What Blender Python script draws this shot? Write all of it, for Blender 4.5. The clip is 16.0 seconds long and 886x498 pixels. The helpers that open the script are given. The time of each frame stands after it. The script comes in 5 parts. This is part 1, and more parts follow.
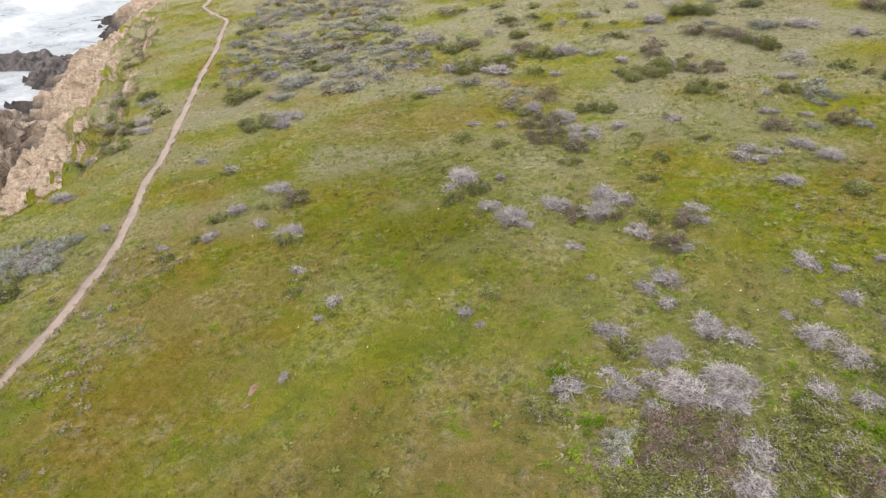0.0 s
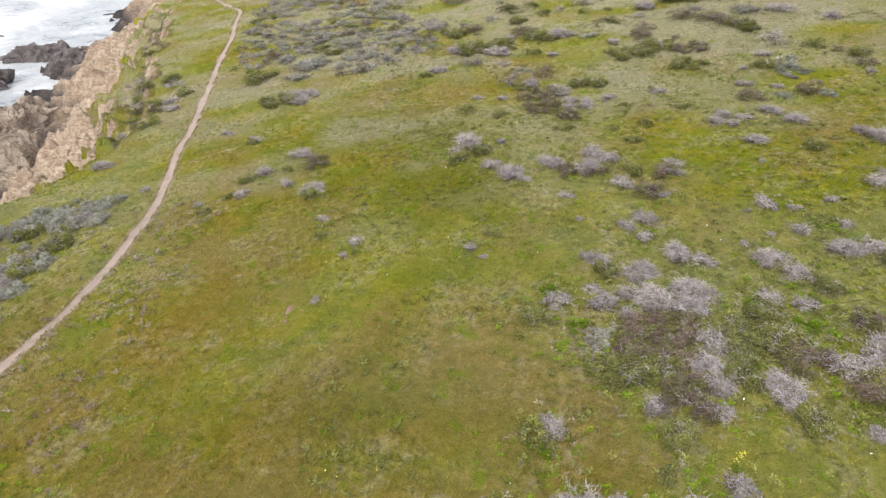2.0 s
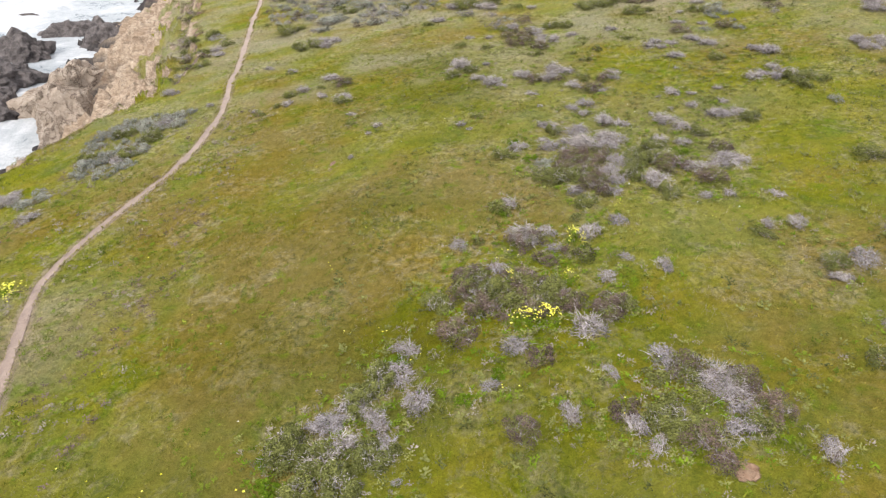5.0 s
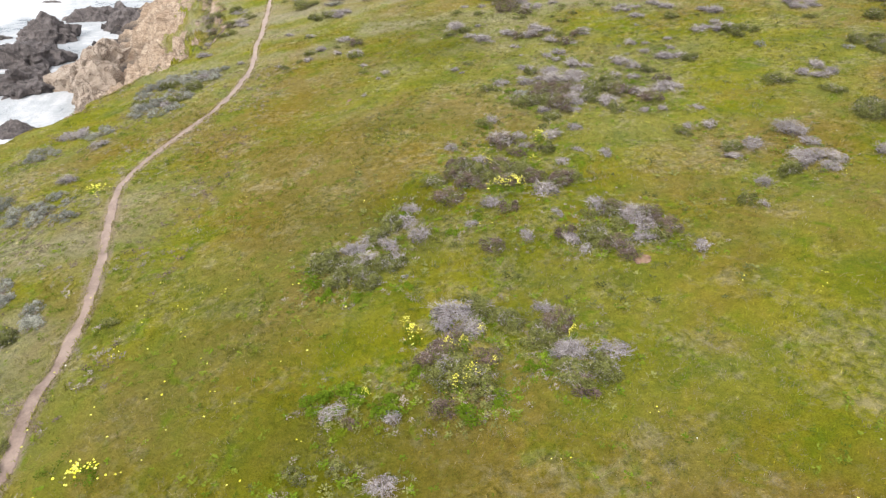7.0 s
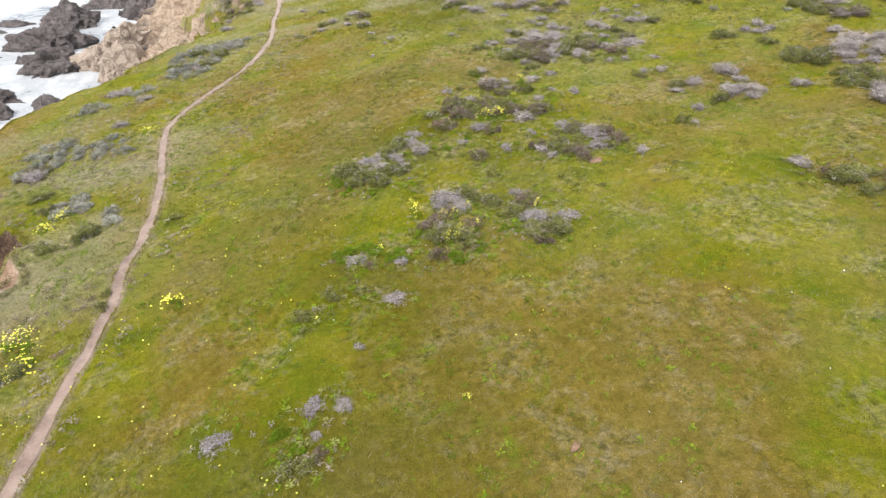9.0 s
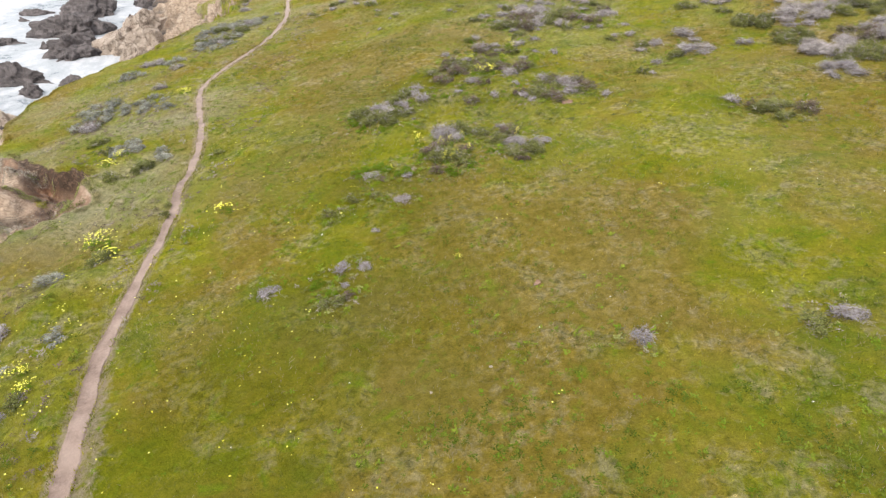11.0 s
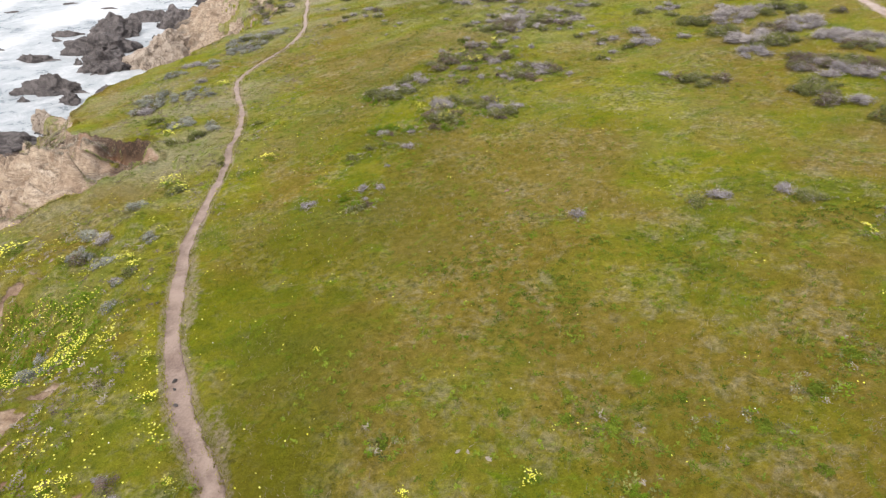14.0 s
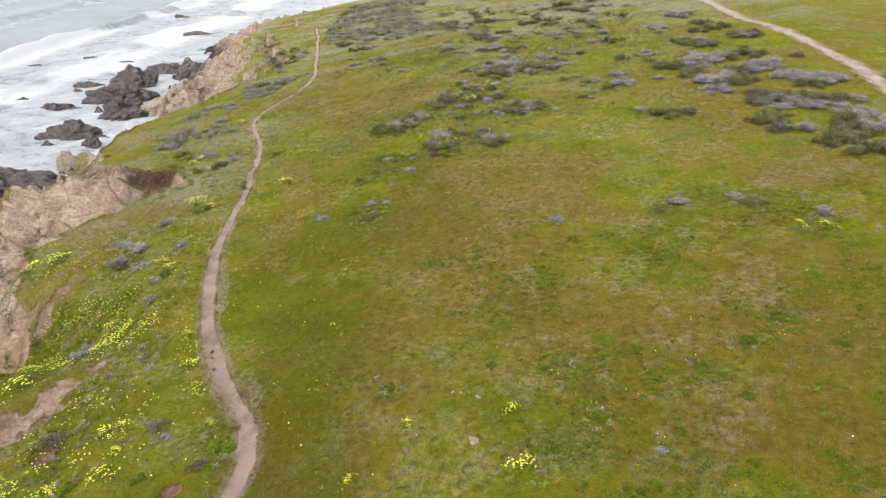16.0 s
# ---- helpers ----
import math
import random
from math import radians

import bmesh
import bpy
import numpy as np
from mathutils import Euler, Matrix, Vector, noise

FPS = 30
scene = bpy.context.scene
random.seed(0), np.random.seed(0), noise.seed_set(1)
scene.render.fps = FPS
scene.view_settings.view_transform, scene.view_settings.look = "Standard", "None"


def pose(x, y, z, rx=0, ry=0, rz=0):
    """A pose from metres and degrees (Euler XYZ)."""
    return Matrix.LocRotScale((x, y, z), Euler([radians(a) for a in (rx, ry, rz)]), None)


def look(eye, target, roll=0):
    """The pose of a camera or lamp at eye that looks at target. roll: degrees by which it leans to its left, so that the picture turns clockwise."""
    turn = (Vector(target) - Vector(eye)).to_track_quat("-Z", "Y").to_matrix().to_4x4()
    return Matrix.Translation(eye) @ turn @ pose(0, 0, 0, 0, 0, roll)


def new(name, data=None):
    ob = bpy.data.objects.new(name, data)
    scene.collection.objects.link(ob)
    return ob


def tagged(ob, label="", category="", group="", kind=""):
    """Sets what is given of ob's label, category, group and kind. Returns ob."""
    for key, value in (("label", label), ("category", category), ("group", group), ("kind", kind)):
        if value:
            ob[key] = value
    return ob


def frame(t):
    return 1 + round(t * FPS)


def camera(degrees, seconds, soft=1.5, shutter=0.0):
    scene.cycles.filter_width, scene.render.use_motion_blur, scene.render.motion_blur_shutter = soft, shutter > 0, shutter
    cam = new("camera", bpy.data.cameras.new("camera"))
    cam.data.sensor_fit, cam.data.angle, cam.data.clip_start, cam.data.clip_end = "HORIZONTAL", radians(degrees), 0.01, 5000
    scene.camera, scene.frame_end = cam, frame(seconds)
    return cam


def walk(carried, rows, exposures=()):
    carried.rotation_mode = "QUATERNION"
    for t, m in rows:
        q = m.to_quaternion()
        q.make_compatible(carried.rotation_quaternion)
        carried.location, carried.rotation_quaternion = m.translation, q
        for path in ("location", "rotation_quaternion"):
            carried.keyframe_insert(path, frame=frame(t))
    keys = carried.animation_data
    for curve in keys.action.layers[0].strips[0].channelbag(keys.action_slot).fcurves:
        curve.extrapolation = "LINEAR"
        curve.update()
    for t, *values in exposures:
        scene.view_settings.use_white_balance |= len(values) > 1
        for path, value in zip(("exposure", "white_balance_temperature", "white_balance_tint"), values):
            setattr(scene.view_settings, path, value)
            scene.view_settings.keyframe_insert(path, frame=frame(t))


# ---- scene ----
cam = camera(71.1, 16.0, soft=1.28)
METRES, EYE, TILT, LEAN, TURN = 48.0, 14.0, -33.4, 0.0, 0.0
ROWS = [
    (0.0, 0.0, 0.0, 0.0, 0.0, 0.0, -0.0),
    (0.5, -0.0021, -0.0136, -0.009, 0.04, -0.05, 0.01),
    (1.0, -0.0037, -0.0278, -0.018, 0.06, -0.08, 0.02),
    (1.5, -0.0048, -0.0437, -0.0283, 0.08, -0.11, 0.02),
    (2.0, -0.0055, -0.0628, -0.0407, 0.1, -0.14, 0.02),
    (2.5, -0.0057, -0.0866, -0.0564, 0.11, -0.23, 0.03),
    (3.0, -0.0053, -0.1144, -0.0746, 0.14, -0.34, 0.06),
    (3.5, -0.0046, -0.1457, -0.0945, 0.17, -0.45, 0.08),
    (6.0, 0.0016, -0.3139, -0.2092, 0.33, -0.7, 0.05),
    (6.5, 0.0032, -0.347, -0.2318, 0.37, -0.74, 0.04),
    (7.0, 0.0045, -0.3797, -0.2528, 0.41, -0.83, 0.09),
    (7.5, 0.0058, -0.4109, -0.2737, 0.45, -0.94, 0.14),
    (8.0, 0.0072, -0.4407, -0.2939, 0.47, -1.0, 0.15),
    (8.5, 0.0081, -0.4697, -0.3126, 0.48, -1.07, 0.21),
    (9.0, 0.0092, -0.4968, -0.3302, 0.54, -1.13, 0.22),
    (11.5, 0.0136, -0.6373, -0.4197, 0.61, -1.4, 0.28),
    (12.0, 0.015, -0.666, -0.4385, 0.62, -1.47, 0.29),
    (12.5, 0.0162, -0.6923, -0.4556, 0.64, -1.5, 0.31),
    (13.0, 0.0172, -0.7169, -0.4707, 0.64, -1.09, 0.36),
    (13.5, 0.018, -0.7398, -0.4853, 0.66, 0.07, 0.38),
    (14.0, 0.0186, -0.7612, -0.4989, 0.67, 1.25, 0.4),
    (14.5, 0.0191, -0.7813, -0.5119, 0.68, 2.44, 0.41),
    (15.0, 0.02, -0.8001, -0.5244, 0.72, 3.63, 0.41),
    (15.5, 0.0207, -0.8184, -0.5363, 0.73, 4.79, 0.43),
    (16.0, 0.0212, -0.8355, -0.548, 0.73, 5.94, 0.44),
]
walk(cam, [(t, pose(0, 0, EYE, TILT, LEAN, TURN) @ pose(METRES * x, METRES * y, METRES * z, 90 + pitch, roll, yaw)) for t, x, y, z, yaw, pitch, roll in ROWS],
     exposures=[(0.0, 0.83), (3.5, 0.90), (6.0, 0.97), (9.0, 1.05), (11.5, 0.98), (12.5, 0.94), (14.0, 0.82), (16.0, 0.67)])

# ---- sky and sun: thin bright overcast over the sea ----
world = bpy.data.worlds.new("overcast_sky")
scene.world = world
world.use_nodes = True
wn, wl = world.node_tree.nodes, world.node_tree.links
sky = wn.new("ShaderNodeTexSky")
sky.sky_type, sky.sun_disc = "NISHITA", False
sky.sun_elevation, sky.sun_rotation = radians(52), radians(215)
sky.air_density, sky.dust_density = 1.0, 4.0
cloud = wn.new("ShaderNodeMix")
cloud.data_type = "RGBA"
cloud.inputs["Factor"].default_value = 0.7
wl.new(sky.outputs[0], cloud.inputs["A"])
cloud.inputs["B"].default_value = (8.6, 8.8, 9.2, 1)
wl.new(cloud.outputs["Result"], wn["Background"].inputs["Color"])
wn["Background"].inputs["Strength"].default_value = 0.11
sun = new("sun", bpy.data.lights.new("sun", "SUN"))
sun.data.energy, sun.data.angle, sun.data.color = 1.5, radians(12), (1.0, 0.96, 0.9)
sun.matrix_world = look((0, 0, 60), (0 - 30 * math.sin(radians(215)), -30 * math.cos(radians(215)), 60 - 30 * math.tan(radians(52))))


# ---- helpers for noise and meshes ----
def lattice(ix, iy, seed):
    h = (ix.astype(np.int64) * 374761393 + iy.astype(np.int64) * 668265263 + seed * 974711) & 0x7FFFFFFF
    h = ((h ^ (h >> 13)) * 1274126177) & 0x7FFFFFFF
    return ((h ^ (h >> 16)) & 0xFFFF) / 65535.0


def vnoise(x, y, seed=0):
    """Smooth value noise from 0 to 1 on arrays."""
    x, y = np.asarray(x, float), np.asarray(y, float)
    ix, iy = np.floor(x), np.floor(y)
    fx, fy = x - ix, y - iy
    fx, fy = fx * fx * (3 - 2 * fx), fy * fy * (3 - 2 * fy)
    a, b = lattice(ix, iy, seed), lattice(ix + 1, iy, seed)
    c, d = lattice(ix, iy + 1, seed), lattice(ix + 1, iy + 1, seed)
    return (a * (1 - fx) + b * fx) * (1 - fy) + (c * (1 - fx) + d * fx) * fy


def fbm(x, y, octaves=4, seed=0):
    total, amp, norm = 0.0, 1.0, 0.0
    for o in range(octaves):
        total = total + amp * vnoise(x * 2 ** o + 13.7 * o, y * 2 ** o - 7.1 * o, seed + o)
        norm += amp
        amp *= 0.5
    return total / norm


def lumps(x, y, seed=0):
    """Rounded boulders: one at the middle of each cell, falling to zero at its rim."""
    x, y = np.asarray(x, float), np.asarray(y, float)
    ix, iy = np.floor(x), np.floor(y)
    first, second = np.full(x.shape, 9.0), np.full(x.shape, 9.0)
    for dx in (-1, 0, 1):
        for dy in (-1, 0, 1):
            jx, jy = ix + dx, iy + dy
            d = np.hypot(jx + lattice(jx, jy, seed) - x, jy + lattice(jx, jy, seed + 1) - y)
            second = np.minimum(second, np.maximum(first, d))
            first = np.minimum(first, d)
    return np.clip(1.6 * (second - first), 0, 1) ** 0.5


def smooth(a, b, v):
    u = np.clip((np.asarray(v, float) - a) / (b - a), 0, 1)
    return u * u * (3 - 2 * u)


def mesh_from(name, verts, faces, material, flat=False):
    me = bpy.data.meshes.new(name)
    me.from_pydata(verts, [], faces)
    me.materials.append(material)
    if not flat:
        me.polygons.foreach_set("use_smooth", np.ones(len(me.polygons), bool))
    me.update()
    return me


def part(name, bm, material, parent, label=""):
    """Links a bmesh, or a ready mesh, as one mesh object under a thing."""
    if isinstance(bm, bmesh.types.BMesh):
        me = bpy.data.meshes.new(name)
        bm.to_mesh(me)
        bm.free()
        me.materials.append(material)
    else:
        me = bm
    ob = new(name, me)
    ob.parent = parent
    return tagged(ob, label)


# ---- the lie of the land ----
LIP_Y = [-120, -60, -45, -36, -31, -28, -24.5, -20.5, -17, -15.7, -13.1, -12.3, -11.8, -10.5, -9.3, -8, -6.5, -5.7, -4.9, -4.6, -4.2, -2.5, 0, 5, 12, 15, 18, 22, 27, 30, 34, 43, 55, 66, 83, 96, 102, 106, 109, 113, 120, 135, 160, 200]
LIP_X = [-26, -22, -20, -18.5, -17.8, -17.3, -18.5, -21.2, -23.2, -21.8, -20.9, -19.6, -17.8, -16.8, -16.7, -17.1, -17.7, -18.3, -19.4, -21.0, -22.3, -24.5, -26.4, -30.2, -30.4, -28.2, -25.2, -23.6, -21.3, -20, -19.6, -22.4, -26.5, -30, -35, -40, -40, -30, -19.5, -8, 12, 45, 90, 160]
SEA = -13.0


LIP_AT = np.arange(-140, 220, 0.05)
LIP_LINE = np.interp(LIP_AT, LIP_Y, LIP_X) + 1.7 * (fbm(LIP_AT * 0.55, LIP_AT * 0 + 3, 4, 5) - 0.5)


def lip(y):
    """Where the grass breaks off above the sea."""
    return np.interp(y, LIP_AT, LIP_LINE)


STEPS = np.concatenate([np.arange(-18, -4, 0.5), np.arange(-4, -1.5, 0.2), np.arange(-1.5, 1.51, 0.1), np.arange(1.7, 4.01, 0.2), np.arange(4.5, 18.1, 0.5)])


def off_edge(x, y):
    """Metres out beyond the ragged edge of the turf (negative: on the meadow), in the plan."""
    x, y = np.atleast_1d(np.asarray(x, float)).copy(), np.atleast_1d(np.asarray(y, float)).copy()
    gap = lip(y) - x
    near = np.nonzero((gap > -10) & (gap < 60))[0]
    nx, ny = x[near], y[near]
    wx = nx + 1.5 * (fbm(nx * 0.5, ny * 0.5, 4, 301) - 0.5)
    wy = ny + 1.8 * (fbm(nx * 0.5, ny * 0.5, 4, 311) - 0.5)
    side = np.sign(lip(wy) - wx)
    best = np.full(len(nx), 1e9)
    ax, ay = lip(wy + STEPS[0]), wy + STEPS[0]
    for k in STEPS[1:]:
        bx, by = lip(wy + k), wy + k
        u = np.clip(((wx - ax) * (bx - ax) + (wy - ay) * (by - ay)) / ((bx - ax) ** 2 + (by - ay) ** 2), 0, 1)
        best = np.minimum(best, (ax + u * (bx - ax) - wx) ** 2 + (ay + u * (by - ay) - wy) ** 2)
        ax, ay = bx, by
    gap[near] = side * np.sqrt(best)
    return gap


def meadow(x, y):
    """The plain lie of the meadow, with soft humps."""
    xc, yc = np.clip(x, -60, 60), np.clip(y, -90, 90)
    z = 1.64 + 0.1393 * xc - 0.00059 * xc * xc + 0.0094 * yc - 0.000052 * yc * yc
    z = z + 0.05 * np.maximum(np.asarray(x) - 60, 0)
    hummock = smooth(-10.5, -15, x) * smooth(4, -10, y) * (0.85 * (fbm(x * 0.45, y * 0.3, 3, 15) - 0.5) + 0.5 * (fbm(x * 1.4, y * 0.9, 2, 17) - 0.5))
    gully = np.hypot(np.maximum(np.asarray(x) + 15.7, 0), np.asarray(y) + 25.7)
    return z + hummock - 1.75 * np.exp(-(gully / 2.45) ** 2) + 0.5 * (fbm(x * 0.16, y * 0.16, 2, 11) - 0.5) + 0.16 * (fbm(x * 0.8, y * 0.8, 3, 21) - 0.5)


def strip_gap(x, y, ax, ay, bx, by, r):
    """How far a place lies outside a strip that widens towards its second end."""
    x, y = np.asarray(x, float), np.asarray(y, float)
    u = np.clip(((x - ax) * (bx - ax) + (y - ay) * (by - ay)) / ((bx - ax) ** 2 + (by - ay) ** 2), 0, 1)
    return np.hypot(x - ax - u * (bx - ax), y - ay - u * (by - ay)) - r * (0.3 + 0.7 * u)


def land(x, y):
    x, y = np.asarray(x, float), np.asarray(y, float)
    d = off_edge(x, y)
    out = np.maximum(d, 0)
    steep = np.interp(y, [-80, -30, -12, -3, 3, 9, 13, 19, 26, 36, 54, 66, 80, 120], [0.7, 0.60, 0.30, 0.27, 0.36, 0.72, 1.0, 0.75, 0.52, 0.68, 0.66, 0.5, 0.46, 0.58])
    scarp = np.interp(y, [-60, -31, -26, -14, -12.5, -11, -8, -6, -4.2, -3.2, 2, 16, 24, 40, 120], [0.8, 0.4, 0.8, 0.5, 0.45, 0.45, 1.0, 1.75, 1.6, 0.5, 0.8, 1.0, 0.7, 0.8, 1.2])
    drop = scarp * smooth(-0.1, 0.9, d) + steep * np.maximum(out - 0.3, 0)
    # the near cliff falls off to the surf below its apron
    drop = drop + 0.85 * np.maximum(out - 8.0, 0) * smooth(-30, -22, y) * (1 - smooth(1, 7, y))
    rough = smooth(0.3, 3.5, d)
    rough = np.maximum(rough, 0.42 * smooth(0.1, 0.7, d) * smooth(-13, -10, y) * (1 - smooth(-4, -1, y)))
    # ribs that run down the face, ledges of the tilted beds, and broken blocks
    along = y + 0.35 * x + 2.2 * (fbm(x * 0.25, y * 0.25, 2, 33) - 0.5)
    rib = 1 - np.abs(2 * vnoise(along * 0.42, x * 0.06, 31) - 1)
    rib2 = 1 - np.abs(2 * vnoise(along * 1.15, x * 0.16, 35) - 1)
    blocks = fbm(x * 0.55, y * 0.55, 3, 41) - 0.5
    z = meadow(np.maximum(x, lip(y) - 6.0), y) - drop + rough * (2.2 * (rib ** 1.6 - 0.35) + 1.05 * (rib2 ** 1.4 - 0.4) + 1.35 * blocks)
    wx, wy = x + 1.2 * (fbm(x * 0.6, y * 0.6, 2, 43) - 0.5), y + 1.2 * (fbm(x * 0.6, y * 0.6, 2, 45) - 0.5)
    z = z + rough * (0.8 * lumps(wx * 0.42 + wy * 0.2, wy * 0.36, 47) + 0.13 * lumps(wx * 1.0, wy * 0.9 + wx * 0.3, 49) - 0.45)
    bed = (z + 0.22 * x + 0.10 * y + 2.2 * fbm(x * 0.18, y * 0.18, 2, 51)) / 0.85
    saw = np.mod(bed, 1.0)
    z = z - rough * 0.26 * (smooth(0.0, 0.75, saw) * (1 - smooth(0.8, 1.0, saw)) - 0.4) * (0.4 + 1.2 * vnoise(x * 0.3, y * 0.3, 53))
    # the spur that walls the slump in towards the sea
    spur = strip_gap(x, y, -24.0, -3.2, -20.9, -11.4, 0.0) + 0.6 * (fbm(x * 0.7, y * 0.7, 3, 57) - 0.5)
    z = z + (1.6 - 0.13 * np.clip(-4.4 - y, 0, 8)) * np.exp(-(spur / 1.25) ** 2) * smooth(0.1, 1.1, d)
    return np.maximum(z, SEA - 3.0)


PATH_Y = [90, 80, 75.8, 69.8, 65.4, 59.9, 53, 46.6, 41.2, 36.4, 32, 28, 25, 21, 17.4, 14, 11.5, 8.9, 6.3, 4.2, 1.4, -2, -5, -7.5, -9.8, -11.8, -15.2, -19.8, -23, -26.5, -29.4, -31.6, -33.2, -34.4, -36.2, -42, -60]
PATH_X = [-31, -28.5, -27.8, -24.4, -21.9, -20.8, -19.2, -18.2, -17.1, -16.3, -15.5, -14.9, -14.3, -13.65, -13.6, -14, -14.7, -15.4, -15.9, -15.7, -14.8, -13.5, -12.7, -12.3, -12, -11.6, -11.25, -10.8, -10.0, -9.0, -7.75, -6.5, -5.4, -5.0, -4.9, -6, -10]


def curve_through(xs, ys, step):
    """Points at even steps along a smooth line."""
    p = np.stack([xs, ys], -1).astype(float)
    q = np.vstack([2 * p[0] - p[1], p, 2 * p[-1] - p[-2]])
    dense = []
    u = np.linspace(0, 1, 24, endpoint=False)[:, None]
    for i in range(1, len(q) - 2):
        a, b, c, d = q[i - 1:i + 3]
        dense.append(0.5 * (2 * b + (c - a) * u + (2 * a - 5 * b + 4 * c - d) * u ** 2 + (3 * b - a - 3 * c + d) * u ** 3))
    dense = np.vstack(dense + [p[-1:]])
    s = np.concatenate([[0], np.cumsum(np.hypot(*np.diff(dense, axis=0).T))])
    at = np.arange(0, s[-1], step)
    return np.stack([np.interp(at, s, dense[:, 0]), np.interp(at, s, dense[:, 1])], -1)


PATH = curve_through(np.array(PATH_X) - 0.06, PATH_Y, 0.2)
PATH_HALF = np.interp(PATH[:, 1], [-60, -36, -33, -30, -26.5, -24.5, -22.5, -21, -15, 0, 30, 90], [0.30, 0.31, 0.35, 0.42, 0.34, 0.35, 0.36, 0.31, 0.27, 0.235, 0.25, 0.30])
ROAD = curve_through([36.6, 33.2, 31.65, 30.75, 29.5, 28.2, 25.4, 20], [90, 48, 26, 7.7, -2.8, -8.8, -24, -60], 0.3)
ROAD_HALF = np.full(len(ROAD), 0.55)


def path_gap(x, y, line, half):
    """How far a place lies outside the edge of a path (negative: on it)."""
    x, y = np.asarray(x, float).ravel(), np.asarray(y, float).ravel()
    gap = np.full(len(x), 99.0)
    if not len(x):
        return gap
    order = np.argsort(line[:, 1])
    ly, lx, lh = line[order, 1], line[order, 0], half[order]
    near = np.abs(x - np.interp(y, ly, lx)) < 6
    idx = np.nonzero(near)[0]
    for k in range(0, len(idx), 20000):
        j = idx[k:k + 20000]
        lo, hi = np.searchsorted(ly, [y[j].min() - 4, y[j].max() + 4])
        if hi <= lo:
            continue
        dd = np.hypot(x[j, None] - lx[None, lo:hi], y[j, None] - ly[None, lo:hi]) - lh[None, lo:hi]
        gap[j] = dd.min(1)
    return gap


# bare patches (x, y, radius) and eroded scars on the seaward slope (x, y to x, y, half width)
BARE = [(6.4, -5.8, 0.5), (6.9, 9.6, 0.36), (-5.4, 12.6, 0.22), (-5.5, 12.0, 0.16), (3.4, -19.2, 0.2)]
SCARS = [(-12.5, -28.7, -15.0, -32.6, 1.25), (-12.6, -31.2, -14.6, -34.4, 0.7), (-16.9, -19.6, -18.9, -23.4, 0.85), (-5.9, -34.2, -6.7, -36.0, 0.3), (-11.4, -31.8, -12.2, -33.6, 0.25),  (-14.2, -24.3, -15.2, -26.0, 0.18), (-8.9, -33.0, -9.9, -34.6, 0.3)]


# where the sward turns rusty, and where it stays green: x, y, reach
RUSTY = [(-5.5, 1, 3.5), (-6.5, -4, 3), (-4, 8, 3), (-9, 11, 4), (-3, 3, 3), (1, 10, 2.5), (-7, 3, 3.5), (-6, -8, 3), (1, -15, 3), (7, -17, 2.5), (-4, 30, 5), (-9, 16, 3), (1, 13, 2), (2, -16, 3.5), (4, -18, 3), (1, -29, 2), (-6, 0, 3), (0, -24, 4), (4, -23, 3), (5, -30, 3), (12, -29, 3.5), (9, -36, 3), (-2, -31, 3)]
GREEN = [(-2, 16, 3), (9, 18, 3.5), (-4, 13, 2), (10, 22, 3), (-2, 48, 5), (-10, 3, 3), (10, 5, 4), (19, 12, 6), (11, -9, 3), (5, -8, 2), (2, -4, 3), (9, -20, 4), (-4, -27, 2), (9, -13, 4), (14, -16, 4), (13, -5, 4), (9, 8, 5), (6, 3, 4), (13, 14, 4), (-9, -32, 3), (-20, 4, 6), (13, -34, 3), (5, -36, 2.5), (-1, -37, 2.5), (3, -6.5, 3.5), (7, -8, 3), (0, -6, 2.5), (8, -3, 3), (4, -11, 2), (10, -11, 3)]


def dryness(x, y):
    v = 0.10 * (fbm(x * 0.07, y * 0.07, 2, 91) - 0.5) + 0.02 * smooth(4, -18, y)
    wx, wy = x + 3 * (fbm(x * 0.3, y * 0.3, 2, 93) - 0.5), y + 3 * (fbm(x * 0.3, y * 0.3, 2, 95) - 0.5)
    for spots, gain in ((RUSTY, 0.074), (GREEN, -0.075)):
        for px, py, r in spots:
            v = v + gain * np.exp(-((wx - px) ** 2 + (wy - py) ** 2) / (r * r))
    return v


def straw_haze(x, y):
    """How much old straw stands in the sward: more towards the far end and on the seaward edge. The far rise also
    paints in distance haze.
    """
    v = 0.02 + 0.05 * smooth(-26, -14, y) + (0.17 * smooth(10, 24, y) + 0.52 * smooth(18, 48, y)) * (0.6 + 0.4 * smooth(-17, -4, x)) + 0.30 * smooth(-10, -16, x) * smooth(-34, -8, y) * (1 - smooth(0, 12, y))
    v = v + 0.10 * np.exp(-((x - 9) ** 2 + (y - 10) ** 2) / 60)
    return np.clip(v * (0.1 + 1.8 * smooth(0.25, 0.75, fbm(x * 0.22, y * 0.3, 4, 97))), 0, 0.8)


def dark_turf(x, y):
    """A band of darker moss-green turf along the crest, left of the middle of the meadow."""
    wx = x + 9 * (fbm(x * 0.13, y * 0.13, 4, 98) - 0.5)
    return np.exp(-((wx + 2.6) / 5.5) ** 2) * smooth(0.28, 0.68, fbm(x * 0.26, y * 0.26, 5, 99)) * (1 - smooth(22, 40, y))


def sward(x, y):
    return {"dry": dryness(x, y), "straw": straw_haze(x, y), "moss": dark_turf(x, y)}


# older treads beside the path
TREADS = [(-10.0, -21.4, -9.45, -23.2, 0.10), (-9.45, -23.2, -8.85, -24.6, 0.14), (-8.85, -24.6, -8.45, -26.4, 0.10), (-6.1, -30.6, -5.3, -32.2, 0.10)]


